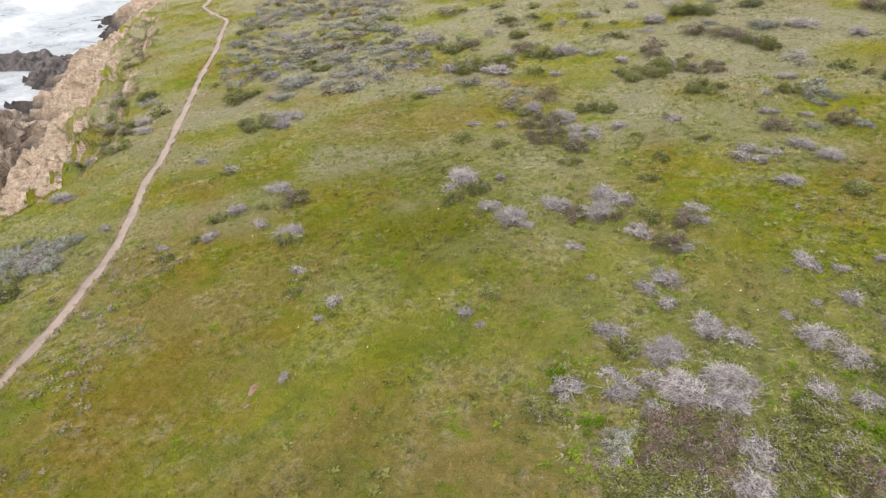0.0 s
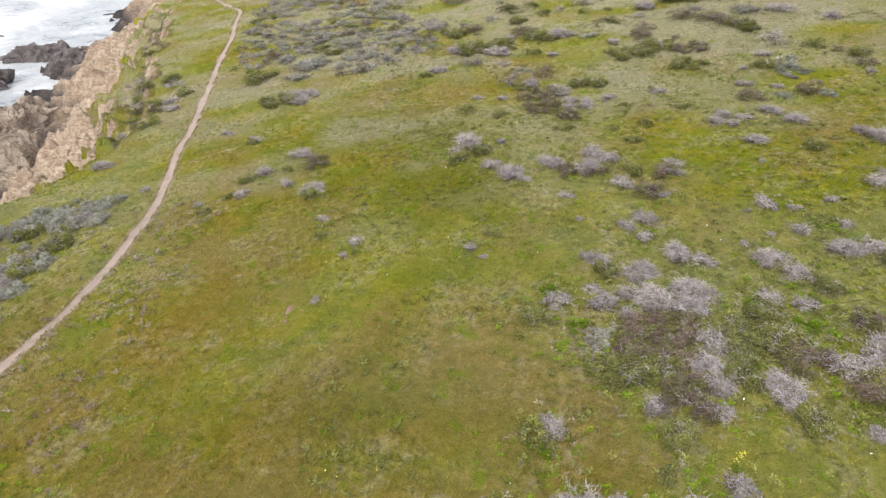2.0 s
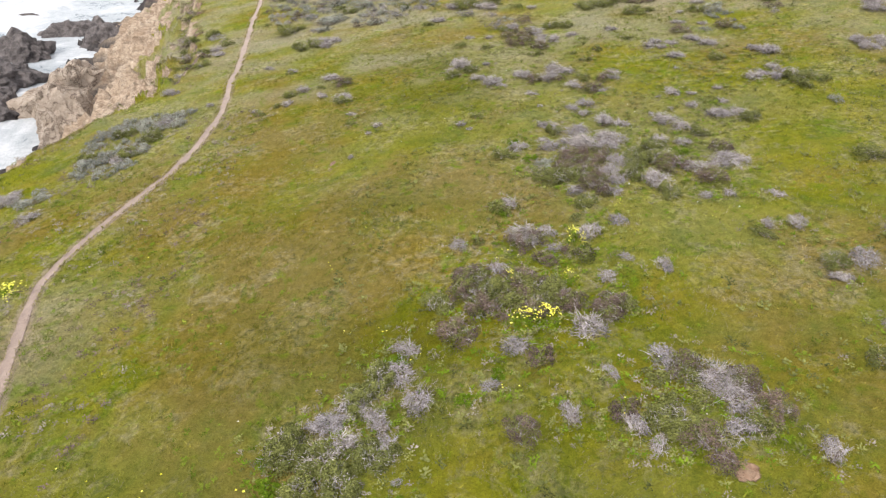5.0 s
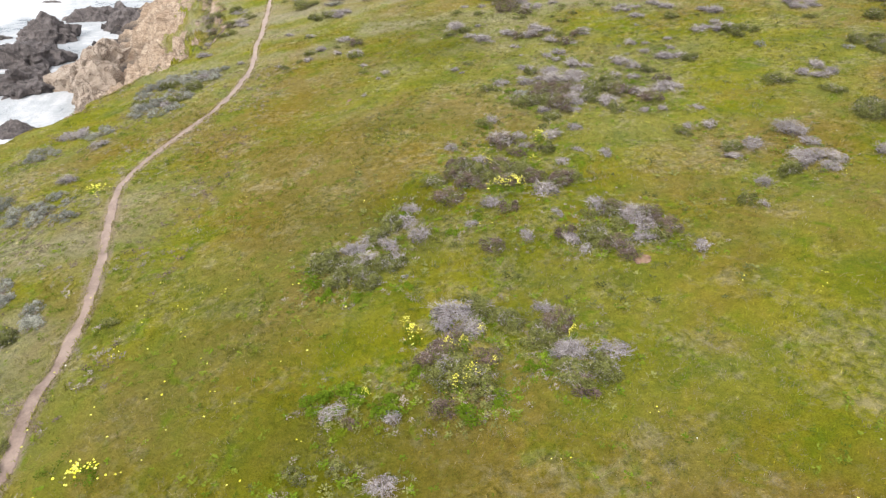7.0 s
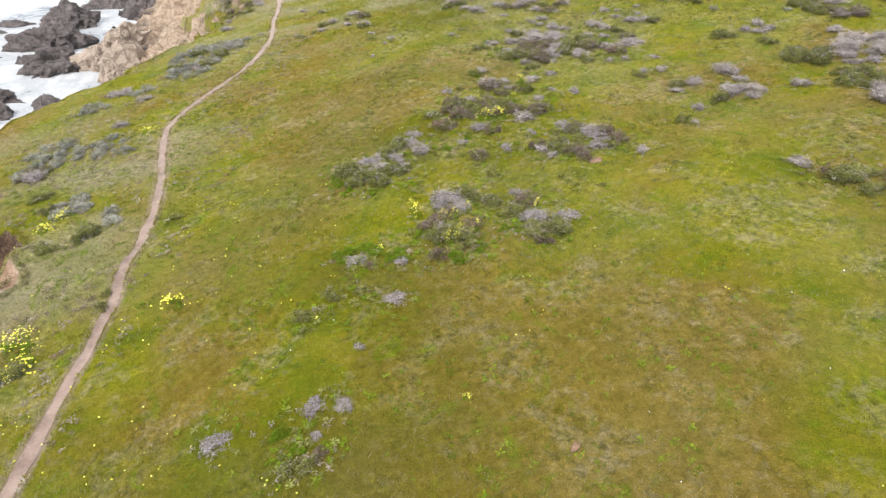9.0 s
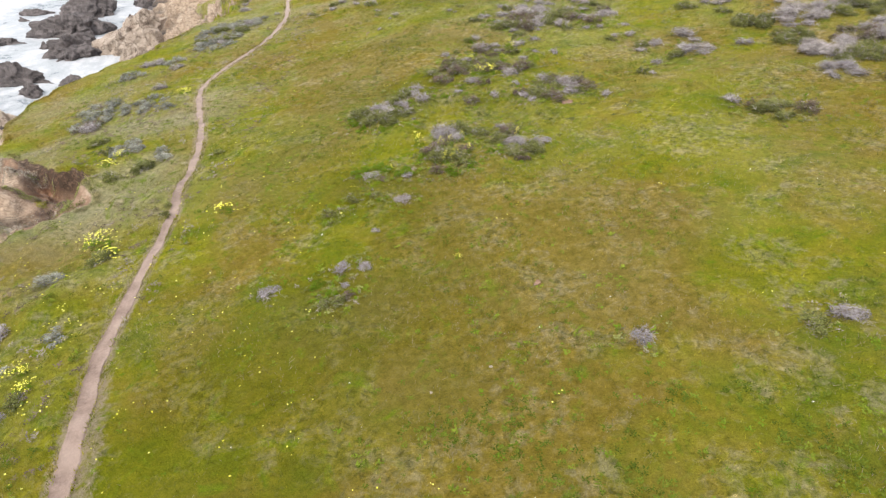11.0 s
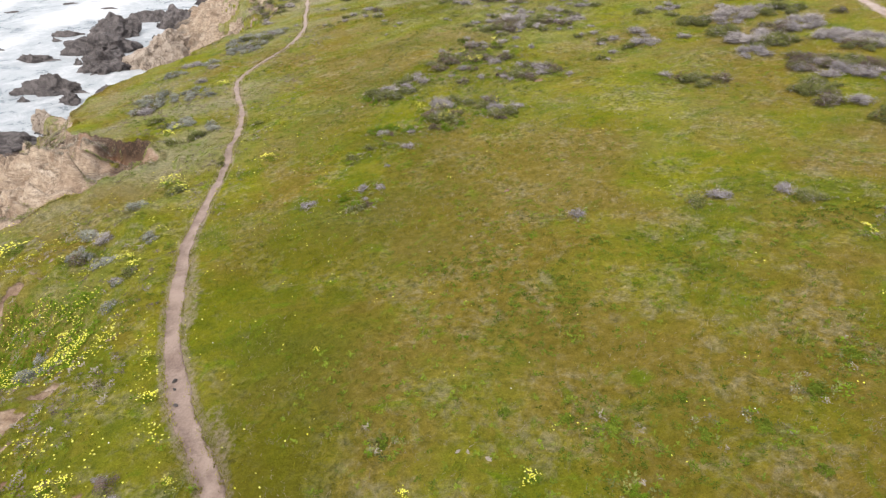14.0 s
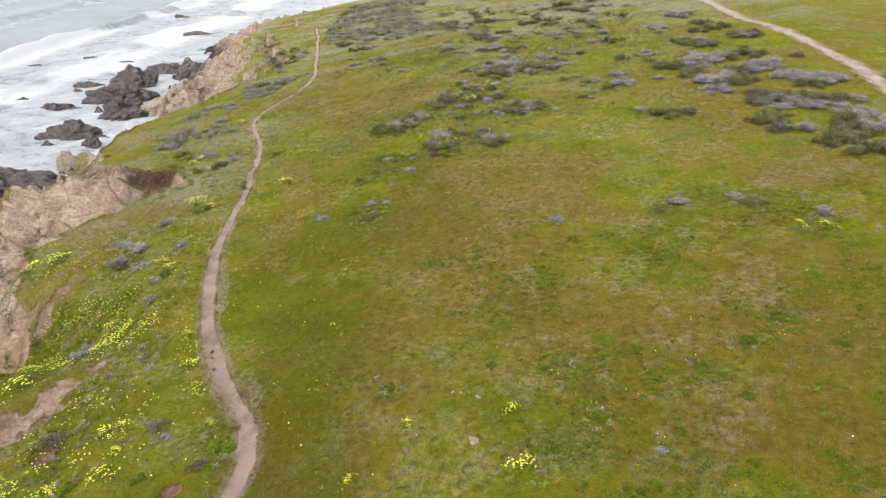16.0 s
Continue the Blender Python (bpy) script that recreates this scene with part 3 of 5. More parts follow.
def build_sea():
    gx = spread((-3500, -700, 200), (-700, -330, 12), (-330, -120, 1.7), (-120, -30, 1.1), (-30, 30, 4), (30, 1200, 60))
    gy = spread((-3000, -300, 200), (-300, -60, 10), (-60, 120, 1.4), (120, 330, 2.0), (330, 700, 12), (700, 4000, 200))
    X, Y = np.meshgrid(gx, gy)
    x, y = X.ravel(), Y.ravel()
    # swell runs in towards the shore
    v = y
    off = -x - 107 + 10 * (fbm(v * 0.03, v * 0, 2, 121) - 0.5)
    height = np.zeros_like(x)
    foam = np.zeros_like(x)
    for at, tall, wide in ((0, 2.0, 3.0), (46, 1.2, 6), (-26, 0.6, 4), (95, 1.3, 8), (150, 1.4, 9)):
        o = off - at - 6 * (fbm(v * 0.05 + at, v * 0, 2, 131) - 0.5)
        along = smooth(0.36, 0.6, fbm(v * 0.035 + at * 0.37, v * 0 + at, 2, 141))
        height += tall * (0.5 + 0.5 * along) * np.exp(-(o / np.where(o < 0, wide * 0.55, wide * 1.4)) ** 2)
        foam += (0.22 if at > 20 else 0.8) * along * np.exp(-((o + wide * 0.9) / (wide * 1.2)) ** 2) - 0.25 * np.exp(-((o + wide * 0.5) / (wide * 0.6)) ** 2) * (1 - along)
    foam += 0.24 * (1 - smooth(-4, 10, off)) + 0.08 * (1 - smooth(-70, -30, off)) - 0.14
    z = SEA + height + 0.7 * (fbm(x * 0.12, y * 0.12, 4, 151) - 0.5) + 0.3 * (fbm(x * 0.5, y * 0.5, 2, 161) - 0.5)
    nx = len(gx)
    i = (np.arange(len(gy) - 1)[:, None] * nx + np.arange(nx - 1)[None, :]).ravel()
    me = bpy.data.meshes.new("water")
    me.from_pydata(np.stack([x, y, z], -1), [], np.stack([i, i + 1, i + nx + 1, i + nx], -1))
    me.materials.append(WATER)
    me.polygons.foreach_set("use_smooth", np.ones(len(me.polygons), bool))
    me.attributes.new("foam", "FLOAT", "POINT").data.foreach_set("value", foam.astype(np.float32))
    me.update()
    tagged(new("water", me), "grey sea with white surf and breaking waves", "sea", kind="structure")


build_sea()


# ---- rocks in the surf ----
def rock_mesh(name, size, seed, mat, jag=0.18, detail=5):
    """A faceted boulder cut by random planes, then broken up by noise; it stands on z = 0."""
    rng = random.Random(seed)
    bm = bmesh.new()
    bmesh.ops.create_icosphere(bm, subdivisions=detail, radius=1)
    planes = []
    for _ in range(11):
        a, e = rng.uniform(0, 2 * math.pi), rng.uniform(0.25, 1.25)
        planes.append((Vector((math.cos(a) * math.cos(e), math.sin(a) * math.cos(e), math.sin(e))), rng.uniform(0.42, 0.85)))
    shift = Vector((seed * 3.1, seed * 1.7, seed * 0.9))
    for v in bm.verts:
        w = v.co.normalized()
        r = min([1.0] + [h / max(w.dot(p), 1e-4) for p, h in planes if w.dot(p) > 0.05])
        q = w * r * 2.2 + shift
        k = 1 + jag * (noise.fractal(q, 0.8, 2.1, 5) + 0.7 * (0.5 - abs(noise.noise(q * 1.7)) * 2) * 0.6)
        c = w * r * k
        c.z = max(c.z, -0.35)
        v.co = Vector((c.x * size[0], c.y * size[1], c.z * size[2]))
    me = bpy.data.meshes.new(name)
    bm.to_mesh(me)
    bm.free()
    me.materials.append(mat)
    return me


def sea_rock(x, y, size, seed, mat, label, turn=0, z=SEA, jag=0.22, detail=5):
    ob = new("rock", rock_mesh("rock", (size[0] * 1.1, size[1] * 1.1, size[2] * 1.35), seed, mat, jag, detail))
    ob.matrix_world = pose(x, y, z, 0, 0, turn)
    return tagged(ob, label, "rock", "rocks in the surf")


DARK = "jagged black wet rock washed by surf"
for n, (x, y, sx, sy, sz) in enumerate([(-50.5, 18.5, 6.5, 5.5, 4.2), (-55, 41.5, 4.4, 2.2, 2.6), (-67.5, 58.5, 3.7, 1.8, 1.8), (-62.5, 75, 5, 3, 3.9), (-52.5, 54.5, 5.6, 5.4, 3.6), (-58, 65, 6, 7, 3.6),
                                       (-57, 38, 1.3, 0.8, 0.8), (-50, 37.6, 2, 1.2, 1.3), (-58.7, 56.6, 0.9, 0.7, 1.2), (-77, 65, 1.6, 0.8, 0.9), (-70, 71, 1.6, 0.9, 0.9), (-43.5, 8, 2.6, 2.2, 2.0)]):
    sea_rock(x, y, (sx, sy, sz), 3 + n, DARK_ROCK, DARK, 0, SEA - 0.3, 0.34)
for n, (x, y, sx, sy, sz) in enumerate([(-71, 76, 4.5, 1.2, 1.1), (-71.6, 142, 4.6, 1.5, 1.6), (-93.4, 183, 2.5, 1.4, 1.6), (-94, 98, 2.3, 0.9, 0.8), (-84.5, 105.5, 2.7, 0.9, 0.85), (-73.7, 100, 3.3, 0.9, 0.85),
                                       (-61, 115, 2.9, 1, 0.9), (-52, 82, 7, 5, 4.6), (-47, 79.5, 4.5, 3.5, 4.4), (-63.5, 93, 2.6, 1, 1.0), (-54, 52, 1.9, 1, 1.2), (-45.2, 39.5, 3.0, 2.0, 1.8), (-41.5, 37.0, 2.6, 2.0, 2.4), (-59, 89, 5.5, 3.6, 3.0)]):
    sea_rock(x, y, (sx, sy, sz), 23 + n, DARK_ROCK, DARK, 0, SEA - 0.3, 0.24)
for n, (x, y, sx, sy, sz, turn) in enumerate([(-45.5, 57.5, 5.6, 5.4, 5.6, 20), (-39, 46.5, 5.6, 5.4, 7.0, 70), (-46.6, 26.4, 2.9, 1.6, 2.6, 0), (-44, 85, 5, 6, 5.5, 30), (-36.5, 53, 2.8, 2.4, 4.0, 10), (-41.5, 52, 3.6, 3.0, 5.0, 50)]):
    sea_rock(x, y, (sx, sy, sz), 40 + n, TAN_ROCK, "tan weathered sandstone outcrop at the cliff foot", turn, SEA - 0.3, 0.22)


# ---- small stones, droppings and bare clods ----
def stone(x, y, size, seed, mat, label, category="stone", sink=0.25):
    ob = new("stone", rock_mesh("stone", size, seed, mat, 0.15, 3))
    ob.matrix_world = pose(x, y, float(land(x, y)[0]) - 0.02 - size[2] * sink * 0.3, 0, 0, seed * 37)
    return tagged(ob, label, category)


PALE_STONE = make_dark_rock("pale_stone", (0.42, 0.33, 0.255), (0.62, 0.52, 0.43), None)
for k, (x, y, r) in enumerate([(1.05, -33.2, 0.15), (1.3, -33.25, 0.13), (1.8, -33.5, 0.17), (1.6, -35.2, 0.24), (1.75, -22.7, 0.12), (1.5, -22.6, 0.1), (0.1, -23.4, 0.13)]):
    stone(x, y, (r, r * 0.75, r * 0.5), 60 + k, PALE_STONE, "pale stone lying in short grass")
for k, (x, y, r) in enumerate([(-7.95, -29.2, 0.12), (-7.8, -29.6, 0.08), (-7.5, -30.3, 0.1)]):
    stone(x, y, (r, r * 0.6, r * 0.45), 80 + k, DARK_ROCK, "small dark stone lying on the dirt path", sink=-0.3)


# ---- plants: shared meshes ----
def plant_material(name, low, high, rough=0.85, see=0.0):
    m, n, l, b = material(name, rough)
    info = n.new("ShaderNodeObjectInfo").outputs["Random"]
    tone = attribute(n, "tone")
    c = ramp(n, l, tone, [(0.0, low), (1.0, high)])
    c = mix(n, l, 1.0, c, ramp(n, l, info, [(0, (0.82, 0.82, 0.84)), (1, (1.18, 1.16, 1.12))]), "MULTIPLY")
    c = mix(n, l, 0.35, c, ramp(n, l, noise_at(n, l, 3.0, 3, 0.6, position(n)), [(0.3, (0.55, 0.55, 0.55)), (0.7, (1.35, 1.35, 1.35))]), "MULTIPLY")
    b.inputs["Specular IOR Level"].default_value = 0.02
    l.new(c, b.inputs["Base Color"])
    if see:
        t = n.new("ShaderNodeBsdfTranslucent")
        l.new(c, t.inputs["Color"])
        add = n.new("ShaderNodeMixShader")
        add.inputs[0].default_value = see
        l.new(b.outputs[0], add.inputs[1])
        l.new(t.outputs[0], add.inputs[2])
        l.new(add.outputs[0], n["Material Output"].inputs["Surface"])
    return m


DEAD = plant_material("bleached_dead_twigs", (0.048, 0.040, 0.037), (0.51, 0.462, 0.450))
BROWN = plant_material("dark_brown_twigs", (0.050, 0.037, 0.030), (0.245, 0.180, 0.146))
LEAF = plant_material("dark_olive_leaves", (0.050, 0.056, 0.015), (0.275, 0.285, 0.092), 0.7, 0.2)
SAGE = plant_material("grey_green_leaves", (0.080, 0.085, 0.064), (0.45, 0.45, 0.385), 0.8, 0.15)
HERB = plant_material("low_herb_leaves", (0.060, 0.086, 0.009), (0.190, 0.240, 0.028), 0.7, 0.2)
LUSH = plant_material("bright_green_leaves", (0.090, 0.150, 0.010), (0.190, 0.270, 0.022), 0.6, 0.3)
TUFT = plant_material("fresh_grass", (0.085, 0.092, 0.010), (0.250, 0.255, 0.036), 0.7, 0.3)
STUBBLE = plant_material("grey_brown_stubble", (0.120, 0.100, 0.075), (0.340, 0.295, 0.235))
PETAL = plant_material("yellow_petals", (0.78, 0.72, 0.05), (0.92, 0.90, 0.22), 0.6, 0.3)
WHITE_PETAL = plant_material("white_petals", (0.75, 0.74, 0.66), (0.9, 0.9, 0.84), 0.6, 0.3)


def toned(name, verts, faces, tone, mat):
    """A mesh with one tone for each vertex."""
    me = bpy.data.meshes.new(name)
    me.from_pydata(verts, [], faces)
    me.materials.append(mat)
    me.attributes.new("tone", "FLOAT", "POINT").data.foreach_set("value", np.asarray(tone, np.float32))
    me.update()
    return me


def twig_mesh(name, mat, seed, stems, sides, subs, thick, curl=0.35, reach=1.0):
    """Branching twigs that fill a low dome one metre across."""
    rng = random.Random(seed)
    verts, faces, tone = [], [], []

    def twig(a, b, r0, r1, t):
        w = (b - a).normalized()
        u = w.orthogonal().normalized()
        v = w.cross(u)
        k = len(verts)
        for p, r in ((a, r0), (b, r1)):
            for j in range(3):
                ang = 2.0944 * j
                verts.append(p + u * (r * math.cos(ang)) + v * (r * math.sin(ang)))
                tone.append(t)
        for j in range(3):
            faces.append((k + j, k + (j + 1) % 3, k + 3 + (j + 1) % 3, k + 3 + j))

    def wild(s):
        return Vector((rng.gauss(0, s), rng.gauss(0, s), rng.gauss(0, s)))

    lobes = [(rng.uniform(0, 6.28), rng.uniform(0.75, 1.1)) for _ in range(5)]
    for _ in range(stems):
        ang = rng.uniform(0, 2 * math.pi)
        far = min(1.05, 0.55 + 0.5 * max(h * (0.5 + 0.5 * math.cos(ang - q)) for q, h in lobes)) * math.sqrt(rng.uniform(0.08, 1)) * 0.5 * reach
        root = Vector((math.cos(ang) * far * 0.35, math.sin(ang) * far * 0.35, 0.0)) + wild(0.03)
        root.z = 0.0
        top = max(0.3, 1 - (far / 0.5) ** 2) * rng.uniform(0.55, 0.98) * (0.4 + 0.6 * reach)
        tip = Vector((math.cos(ang) * far, math.sin(ang) * far, top)) + wild(0.05)
        mid = (root + tip) * 0.5 + Vector((0, 0, 0.12)) + wild(0.05)
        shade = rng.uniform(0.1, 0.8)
        # lower stems darker than the tips, side twigs lighter
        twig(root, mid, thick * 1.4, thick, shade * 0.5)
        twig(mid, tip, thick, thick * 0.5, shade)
        for _ in range(sides):
            f = rng.uniform(0.15, 1)
            p = mid.lerp(tip, f)
            q = p + (tip - mid).normalized() * rng.uniform(0.0, 0.06) + wild(curl * 0.32) + Vector((0, 0, 0.02))
            q.z = max(q.z, 0.05)
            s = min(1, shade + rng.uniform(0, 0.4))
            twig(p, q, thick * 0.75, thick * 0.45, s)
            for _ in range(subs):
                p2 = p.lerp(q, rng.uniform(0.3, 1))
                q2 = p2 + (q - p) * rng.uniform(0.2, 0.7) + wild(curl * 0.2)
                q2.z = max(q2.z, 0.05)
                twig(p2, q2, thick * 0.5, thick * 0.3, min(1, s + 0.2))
    return toned(name, verts, faces, tone, mat)


def leaf_mesh(name, mat, seed, count, size, mounds=6, inner=0.6, long=1.6, droop=0.5, dome=0.5):
    """Leaves on a heap of small mounds about one metre across, with an uneven rim and gaps between the mounds."""
    rng = np.random.default_rng(seed)
    k = mounds + 5
    ma, mr = rng.uniform(0, 2 * np.pi, k), 0.36 * np.sqrt(rng.uniform(0, 1, k))
    mx, my = mr * np.cos(ma), mr * np.sin(ma) * 0.85
    rad = rng.uniform(0.075, 0.17, k) * (12 / k) ** 0.35
    crest = rng.uniform(0.5, 1.05, k) * (1 - 0.55 * (mr / 0.36) ** 2) + 0.15 * dome
    shade = rng.uniform(-0.18, 0.18, k)
    which = rng.choice(k, count, p=rad ** 2 / np.sum(rad ** 2))
    u, a = np.sqrt(rng.uniform(0, 1, count)) * rng.choice([1.0, 1.2], count, p=[0.8, 0.2]), rng.uniform(0, 2 * np.pi, count)
    x, y = mx[which] + rad[which] * u * np.cos(a), my[which] + rad[which] * u * np.sin(a)
    top = crest[which] * (0.12 + 0.88 * np.sqrt(np.clip(1 - u * u, 0, 1)))
    z = top * rng.uniform(inner, 1.05, count) + 0.02
    c = np.stack([x, y, z], -1)
    normal = np.stack([u * np.cos(a), u * np.sin(a), np.full(count, 0.55)], -1) + rng.normal(0, droop, (count, 3))
    normal /= np.linalg.norm(normal, axis=1)[:, None]
    e = np.cross(normal, rng.normal(0, 1, (count, 3)))
    e /= np.linalg.norm(e, axis=1)[:, None]
    v = np.cross(normal, e)
    s = size * rng.uniform(0.6, 1.3, count)[:, None]
    verts = np.stack([c - e * s * long, c + v * s, c + e * s * long, c - v * s], 1).reshape(-1, 3)
    # low leaves get a darker tone, painting in the shade inside the heap
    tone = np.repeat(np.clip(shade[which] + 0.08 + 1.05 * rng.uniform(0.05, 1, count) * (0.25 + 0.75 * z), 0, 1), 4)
    return toned(name, verts, np.arange(count * 4).reshape(-1, 4), tone, mat)


def flower_mesh(name, mat, seed, count, size, lift, spread_by=0.5):
    """Open six-sided flower cups on a clump one metre across."""
    rng = random.Random(seed)
    verts, faces, tone = [], [], []
    heads = [(rng.gauss(0, 0.2), rng.gauss(0, 0.2)) for _ in range(max(2, count // 7))]
    for _ in range(count):
        hx, hy = rng.choice(heads)
        x, y = hx + rng.gauss(0, 0.13) * spread_by * 2, hy + rng.gauss(0, 0.13) * spread_by * 2
        z = lift * rng.uniform(0.8, 1.15) * max(0.35, 1 - (x * x + y * y) * 1.6)
        k, t = len(verts), rng.uniform(0, 1)
        lean = Vector((rng.gauss(0, 0.3), rng.gauss(0, 0.3) - 0.15, 1)).normalized()
        u = lean.orthogonal().normalized()
        v = lean.cross(u)
        c = Vector((x, y, z))
        r = size * rng.uniform(0.7, 1.25)
        verts.append(c - lean * r * 0.35)
        for j in range(6):
            a = j * math.pi / 3
            verts.append(c + (u * math.cos(a) + v * math.sin(a)) * r * (1.0 if j % 2 else 0.8))
        tone += [t] * 7
        faces += [(k, k + 1 + j, k + 1 + (j + 1) % 6) for j in range(6)]
    return toned(name, verts, faces, tone, mat)


# kind: name, category, label, group, small plants, broad plants, plants far off
KINDS = {
    "dead": ("dead_shrub", "shrub", "leafless bleached grey shrub of tangled twigs in grass", "dead grey shrubs",
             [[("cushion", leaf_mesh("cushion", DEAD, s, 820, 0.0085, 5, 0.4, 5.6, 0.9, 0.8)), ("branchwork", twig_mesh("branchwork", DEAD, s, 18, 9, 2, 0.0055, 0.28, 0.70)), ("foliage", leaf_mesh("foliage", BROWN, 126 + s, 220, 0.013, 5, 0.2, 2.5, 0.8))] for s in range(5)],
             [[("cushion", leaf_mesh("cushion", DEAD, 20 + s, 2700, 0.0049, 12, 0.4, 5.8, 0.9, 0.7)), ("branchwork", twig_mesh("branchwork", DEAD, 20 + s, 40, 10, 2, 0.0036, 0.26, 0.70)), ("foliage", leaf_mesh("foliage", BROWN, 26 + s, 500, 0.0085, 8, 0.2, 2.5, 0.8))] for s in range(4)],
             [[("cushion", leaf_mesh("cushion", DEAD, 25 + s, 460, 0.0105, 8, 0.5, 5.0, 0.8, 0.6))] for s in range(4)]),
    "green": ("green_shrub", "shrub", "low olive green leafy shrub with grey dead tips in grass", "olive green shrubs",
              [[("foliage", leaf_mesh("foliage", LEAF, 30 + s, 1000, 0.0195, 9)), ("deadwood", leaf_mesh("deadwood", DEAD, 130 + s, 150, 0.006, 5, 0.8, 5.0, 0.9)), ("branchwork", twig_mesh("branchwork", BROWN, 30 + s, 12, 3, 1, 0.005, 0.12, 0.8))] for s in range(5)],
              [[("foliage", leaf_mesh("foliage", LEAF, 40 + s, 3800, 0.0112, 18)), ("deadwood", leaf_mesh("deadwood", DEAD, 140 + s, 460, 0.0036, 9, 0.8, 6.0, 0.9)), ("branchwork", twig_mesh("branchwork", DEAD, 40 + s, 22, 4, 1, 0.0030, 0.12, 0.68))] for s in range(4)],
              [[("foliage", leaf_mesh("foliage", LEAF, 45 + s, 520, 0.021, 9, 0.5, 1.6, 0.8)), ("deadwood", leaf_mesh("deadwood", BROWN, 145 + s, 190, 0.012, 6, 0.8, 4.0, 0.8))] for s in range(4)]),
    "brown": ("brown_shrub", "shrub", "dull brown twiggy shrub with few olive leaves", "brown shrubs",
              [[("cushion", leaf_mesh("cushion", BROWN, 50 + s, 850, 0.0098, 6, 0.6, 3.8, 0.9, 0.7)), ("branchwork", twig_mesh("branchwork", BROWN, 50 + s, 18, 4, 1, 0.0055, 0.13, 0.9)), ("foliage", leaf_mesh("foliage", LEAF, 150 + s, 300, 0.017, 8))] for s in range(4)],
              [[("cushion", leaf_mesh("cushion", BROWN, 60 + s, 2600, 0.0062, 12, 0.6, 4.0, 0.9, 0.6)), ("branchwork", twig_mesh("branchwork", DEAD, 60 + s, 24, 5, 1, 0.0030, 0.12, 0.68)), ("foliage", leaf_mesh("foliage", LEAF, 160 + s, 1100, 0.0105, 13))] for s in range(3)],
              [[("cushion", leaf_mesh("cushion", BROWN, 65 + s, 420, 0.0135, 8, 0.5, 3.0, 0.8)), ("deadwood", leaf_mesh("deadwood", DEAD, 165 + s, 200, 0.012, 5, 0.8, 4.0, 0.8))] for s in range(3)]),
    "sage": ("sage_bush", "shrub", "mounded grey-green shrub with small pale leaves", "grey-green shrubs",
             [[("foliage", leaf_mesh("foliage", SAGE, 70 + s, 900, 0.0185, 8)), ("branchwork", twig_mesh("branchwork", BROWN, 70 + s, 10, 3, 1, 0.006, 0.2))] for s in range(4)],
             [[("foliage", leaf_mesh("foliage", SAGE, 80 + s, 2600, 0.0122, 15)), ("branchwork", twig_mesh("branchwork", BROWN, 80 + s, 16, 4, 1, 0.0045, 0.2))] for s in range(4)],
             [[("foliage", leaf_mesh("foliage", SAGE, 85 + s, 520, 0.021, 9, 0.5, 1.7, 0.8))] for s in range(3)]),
    "lush": ("leafy_herb", "plant", "bright green leafy herb cushion in the turf", "bright green herbs",
             [[("foliage", leaf_mesh("foliage", LUSH, 90 + s, 700, 0.021, 7, 0.5, 1.8, 0.6))] for s in range(3)], None, None),
    "herb": ("leafy_herb", "plant", "dark green leafy herb low in short turf", "dark green herbs",
             [[("foliage", leaf_mesh("foliage", HERB, 94 + s, 420, 0.03, 7, 0.5, 2.2, 0.6))] for s in range(3)], None, None),
    "yellow": ("yellow_flowers", "flowers", "clump of yellow wildflowers over green leaves", "yellow flower clumps",
               [[("foliage", leaf_mesh("foliage", LUSH, 100 + s, 200, 0.026, 5, 0.4)), ("blossom", flower_mesh("blossom", PETAL, 100 + s, 46, 0.039, 1.15, 0.62))] for s in range(4)],
               [[("foliage", leaf_mesh("foliage", LUSH, 110 + s, 420, 0.018, 8, 0.4)), ("blossom", flower_mesh("blossom", PETAL, 110 + s, 110, 0.019, 1.15, 0.62))] for s in range(3)], None),
}
FAR_Y = 46
PLANTED = []


def stance(kind, x, y, w, rng, least=0.16):
    """Where a plant stands, and its width and height."""
    tall = {"dead": 0.36, "green": 0.38, "brown": 0.38, "sage": 0.32, "lush": 0.3, "herb": 0.2, "yellow": 0.3}[kind] * w ** (0.85 if kind == "dead" else 0.6) * rng.uniform(0.8, 1.15)
    return Matrix.Translation((x, y, float(land(x, y)[0]) - 0.03)) @ pose(0, 0, 0, 0, 0, rng.uniform(0, 360)) @ Matrix.Diagonal((w * 1.08, w * rng.uniform(0.75, 1.05), max(least, tall), 1))


def plant(kind, places, least=0.16):
    """Shrubs of one kind at (x, y, width), no lower than least."""
    name, category, label, group, small, large, far = KINDS[kind]
    heap = []
    for x, y, w in places:
        rng = random.Random(int(x * 10) * 31 + int(y * 10) * 977)
        if kind in ("dead", "green", "brown", "sage") and w > 1.7 and y < 34:
            turn = rng.uniform(0, 6.28)
            heap += [(x + 0.33 * w * math.cos(turn + a), y + 0.30 * w * math.sin(turn + a), w * rng.uniform(0.46, 0.66)) for a in (0, 1.9, 3.4, 4.7)]
        else:
            heap.append((x, y, w))
    for x, y, w in heap:
        w *= {"green": 1.22, "brown": 1.2, "sage": 1.1}.get(kind, 1.08)
        rng = random.Random(int(x * 10) * 7919 + int(y * 10) * 104729 + 5)
        meshes = rng.choice(far if far and y > FAR_Y else large if large and w > 1.3 else small)
        root = new(name)
        root.empty_display_size = 0.1
        root.matrix_world = stance(kind, x, y, w, rng, least)
        size = "small " if w < 0.7 else "broad " if w > 1.7 else ""
        tagged(root, size + label, category, group)
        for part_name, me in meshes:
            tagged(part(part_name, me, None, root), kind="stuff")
        PLANTED.append((x, y, w))


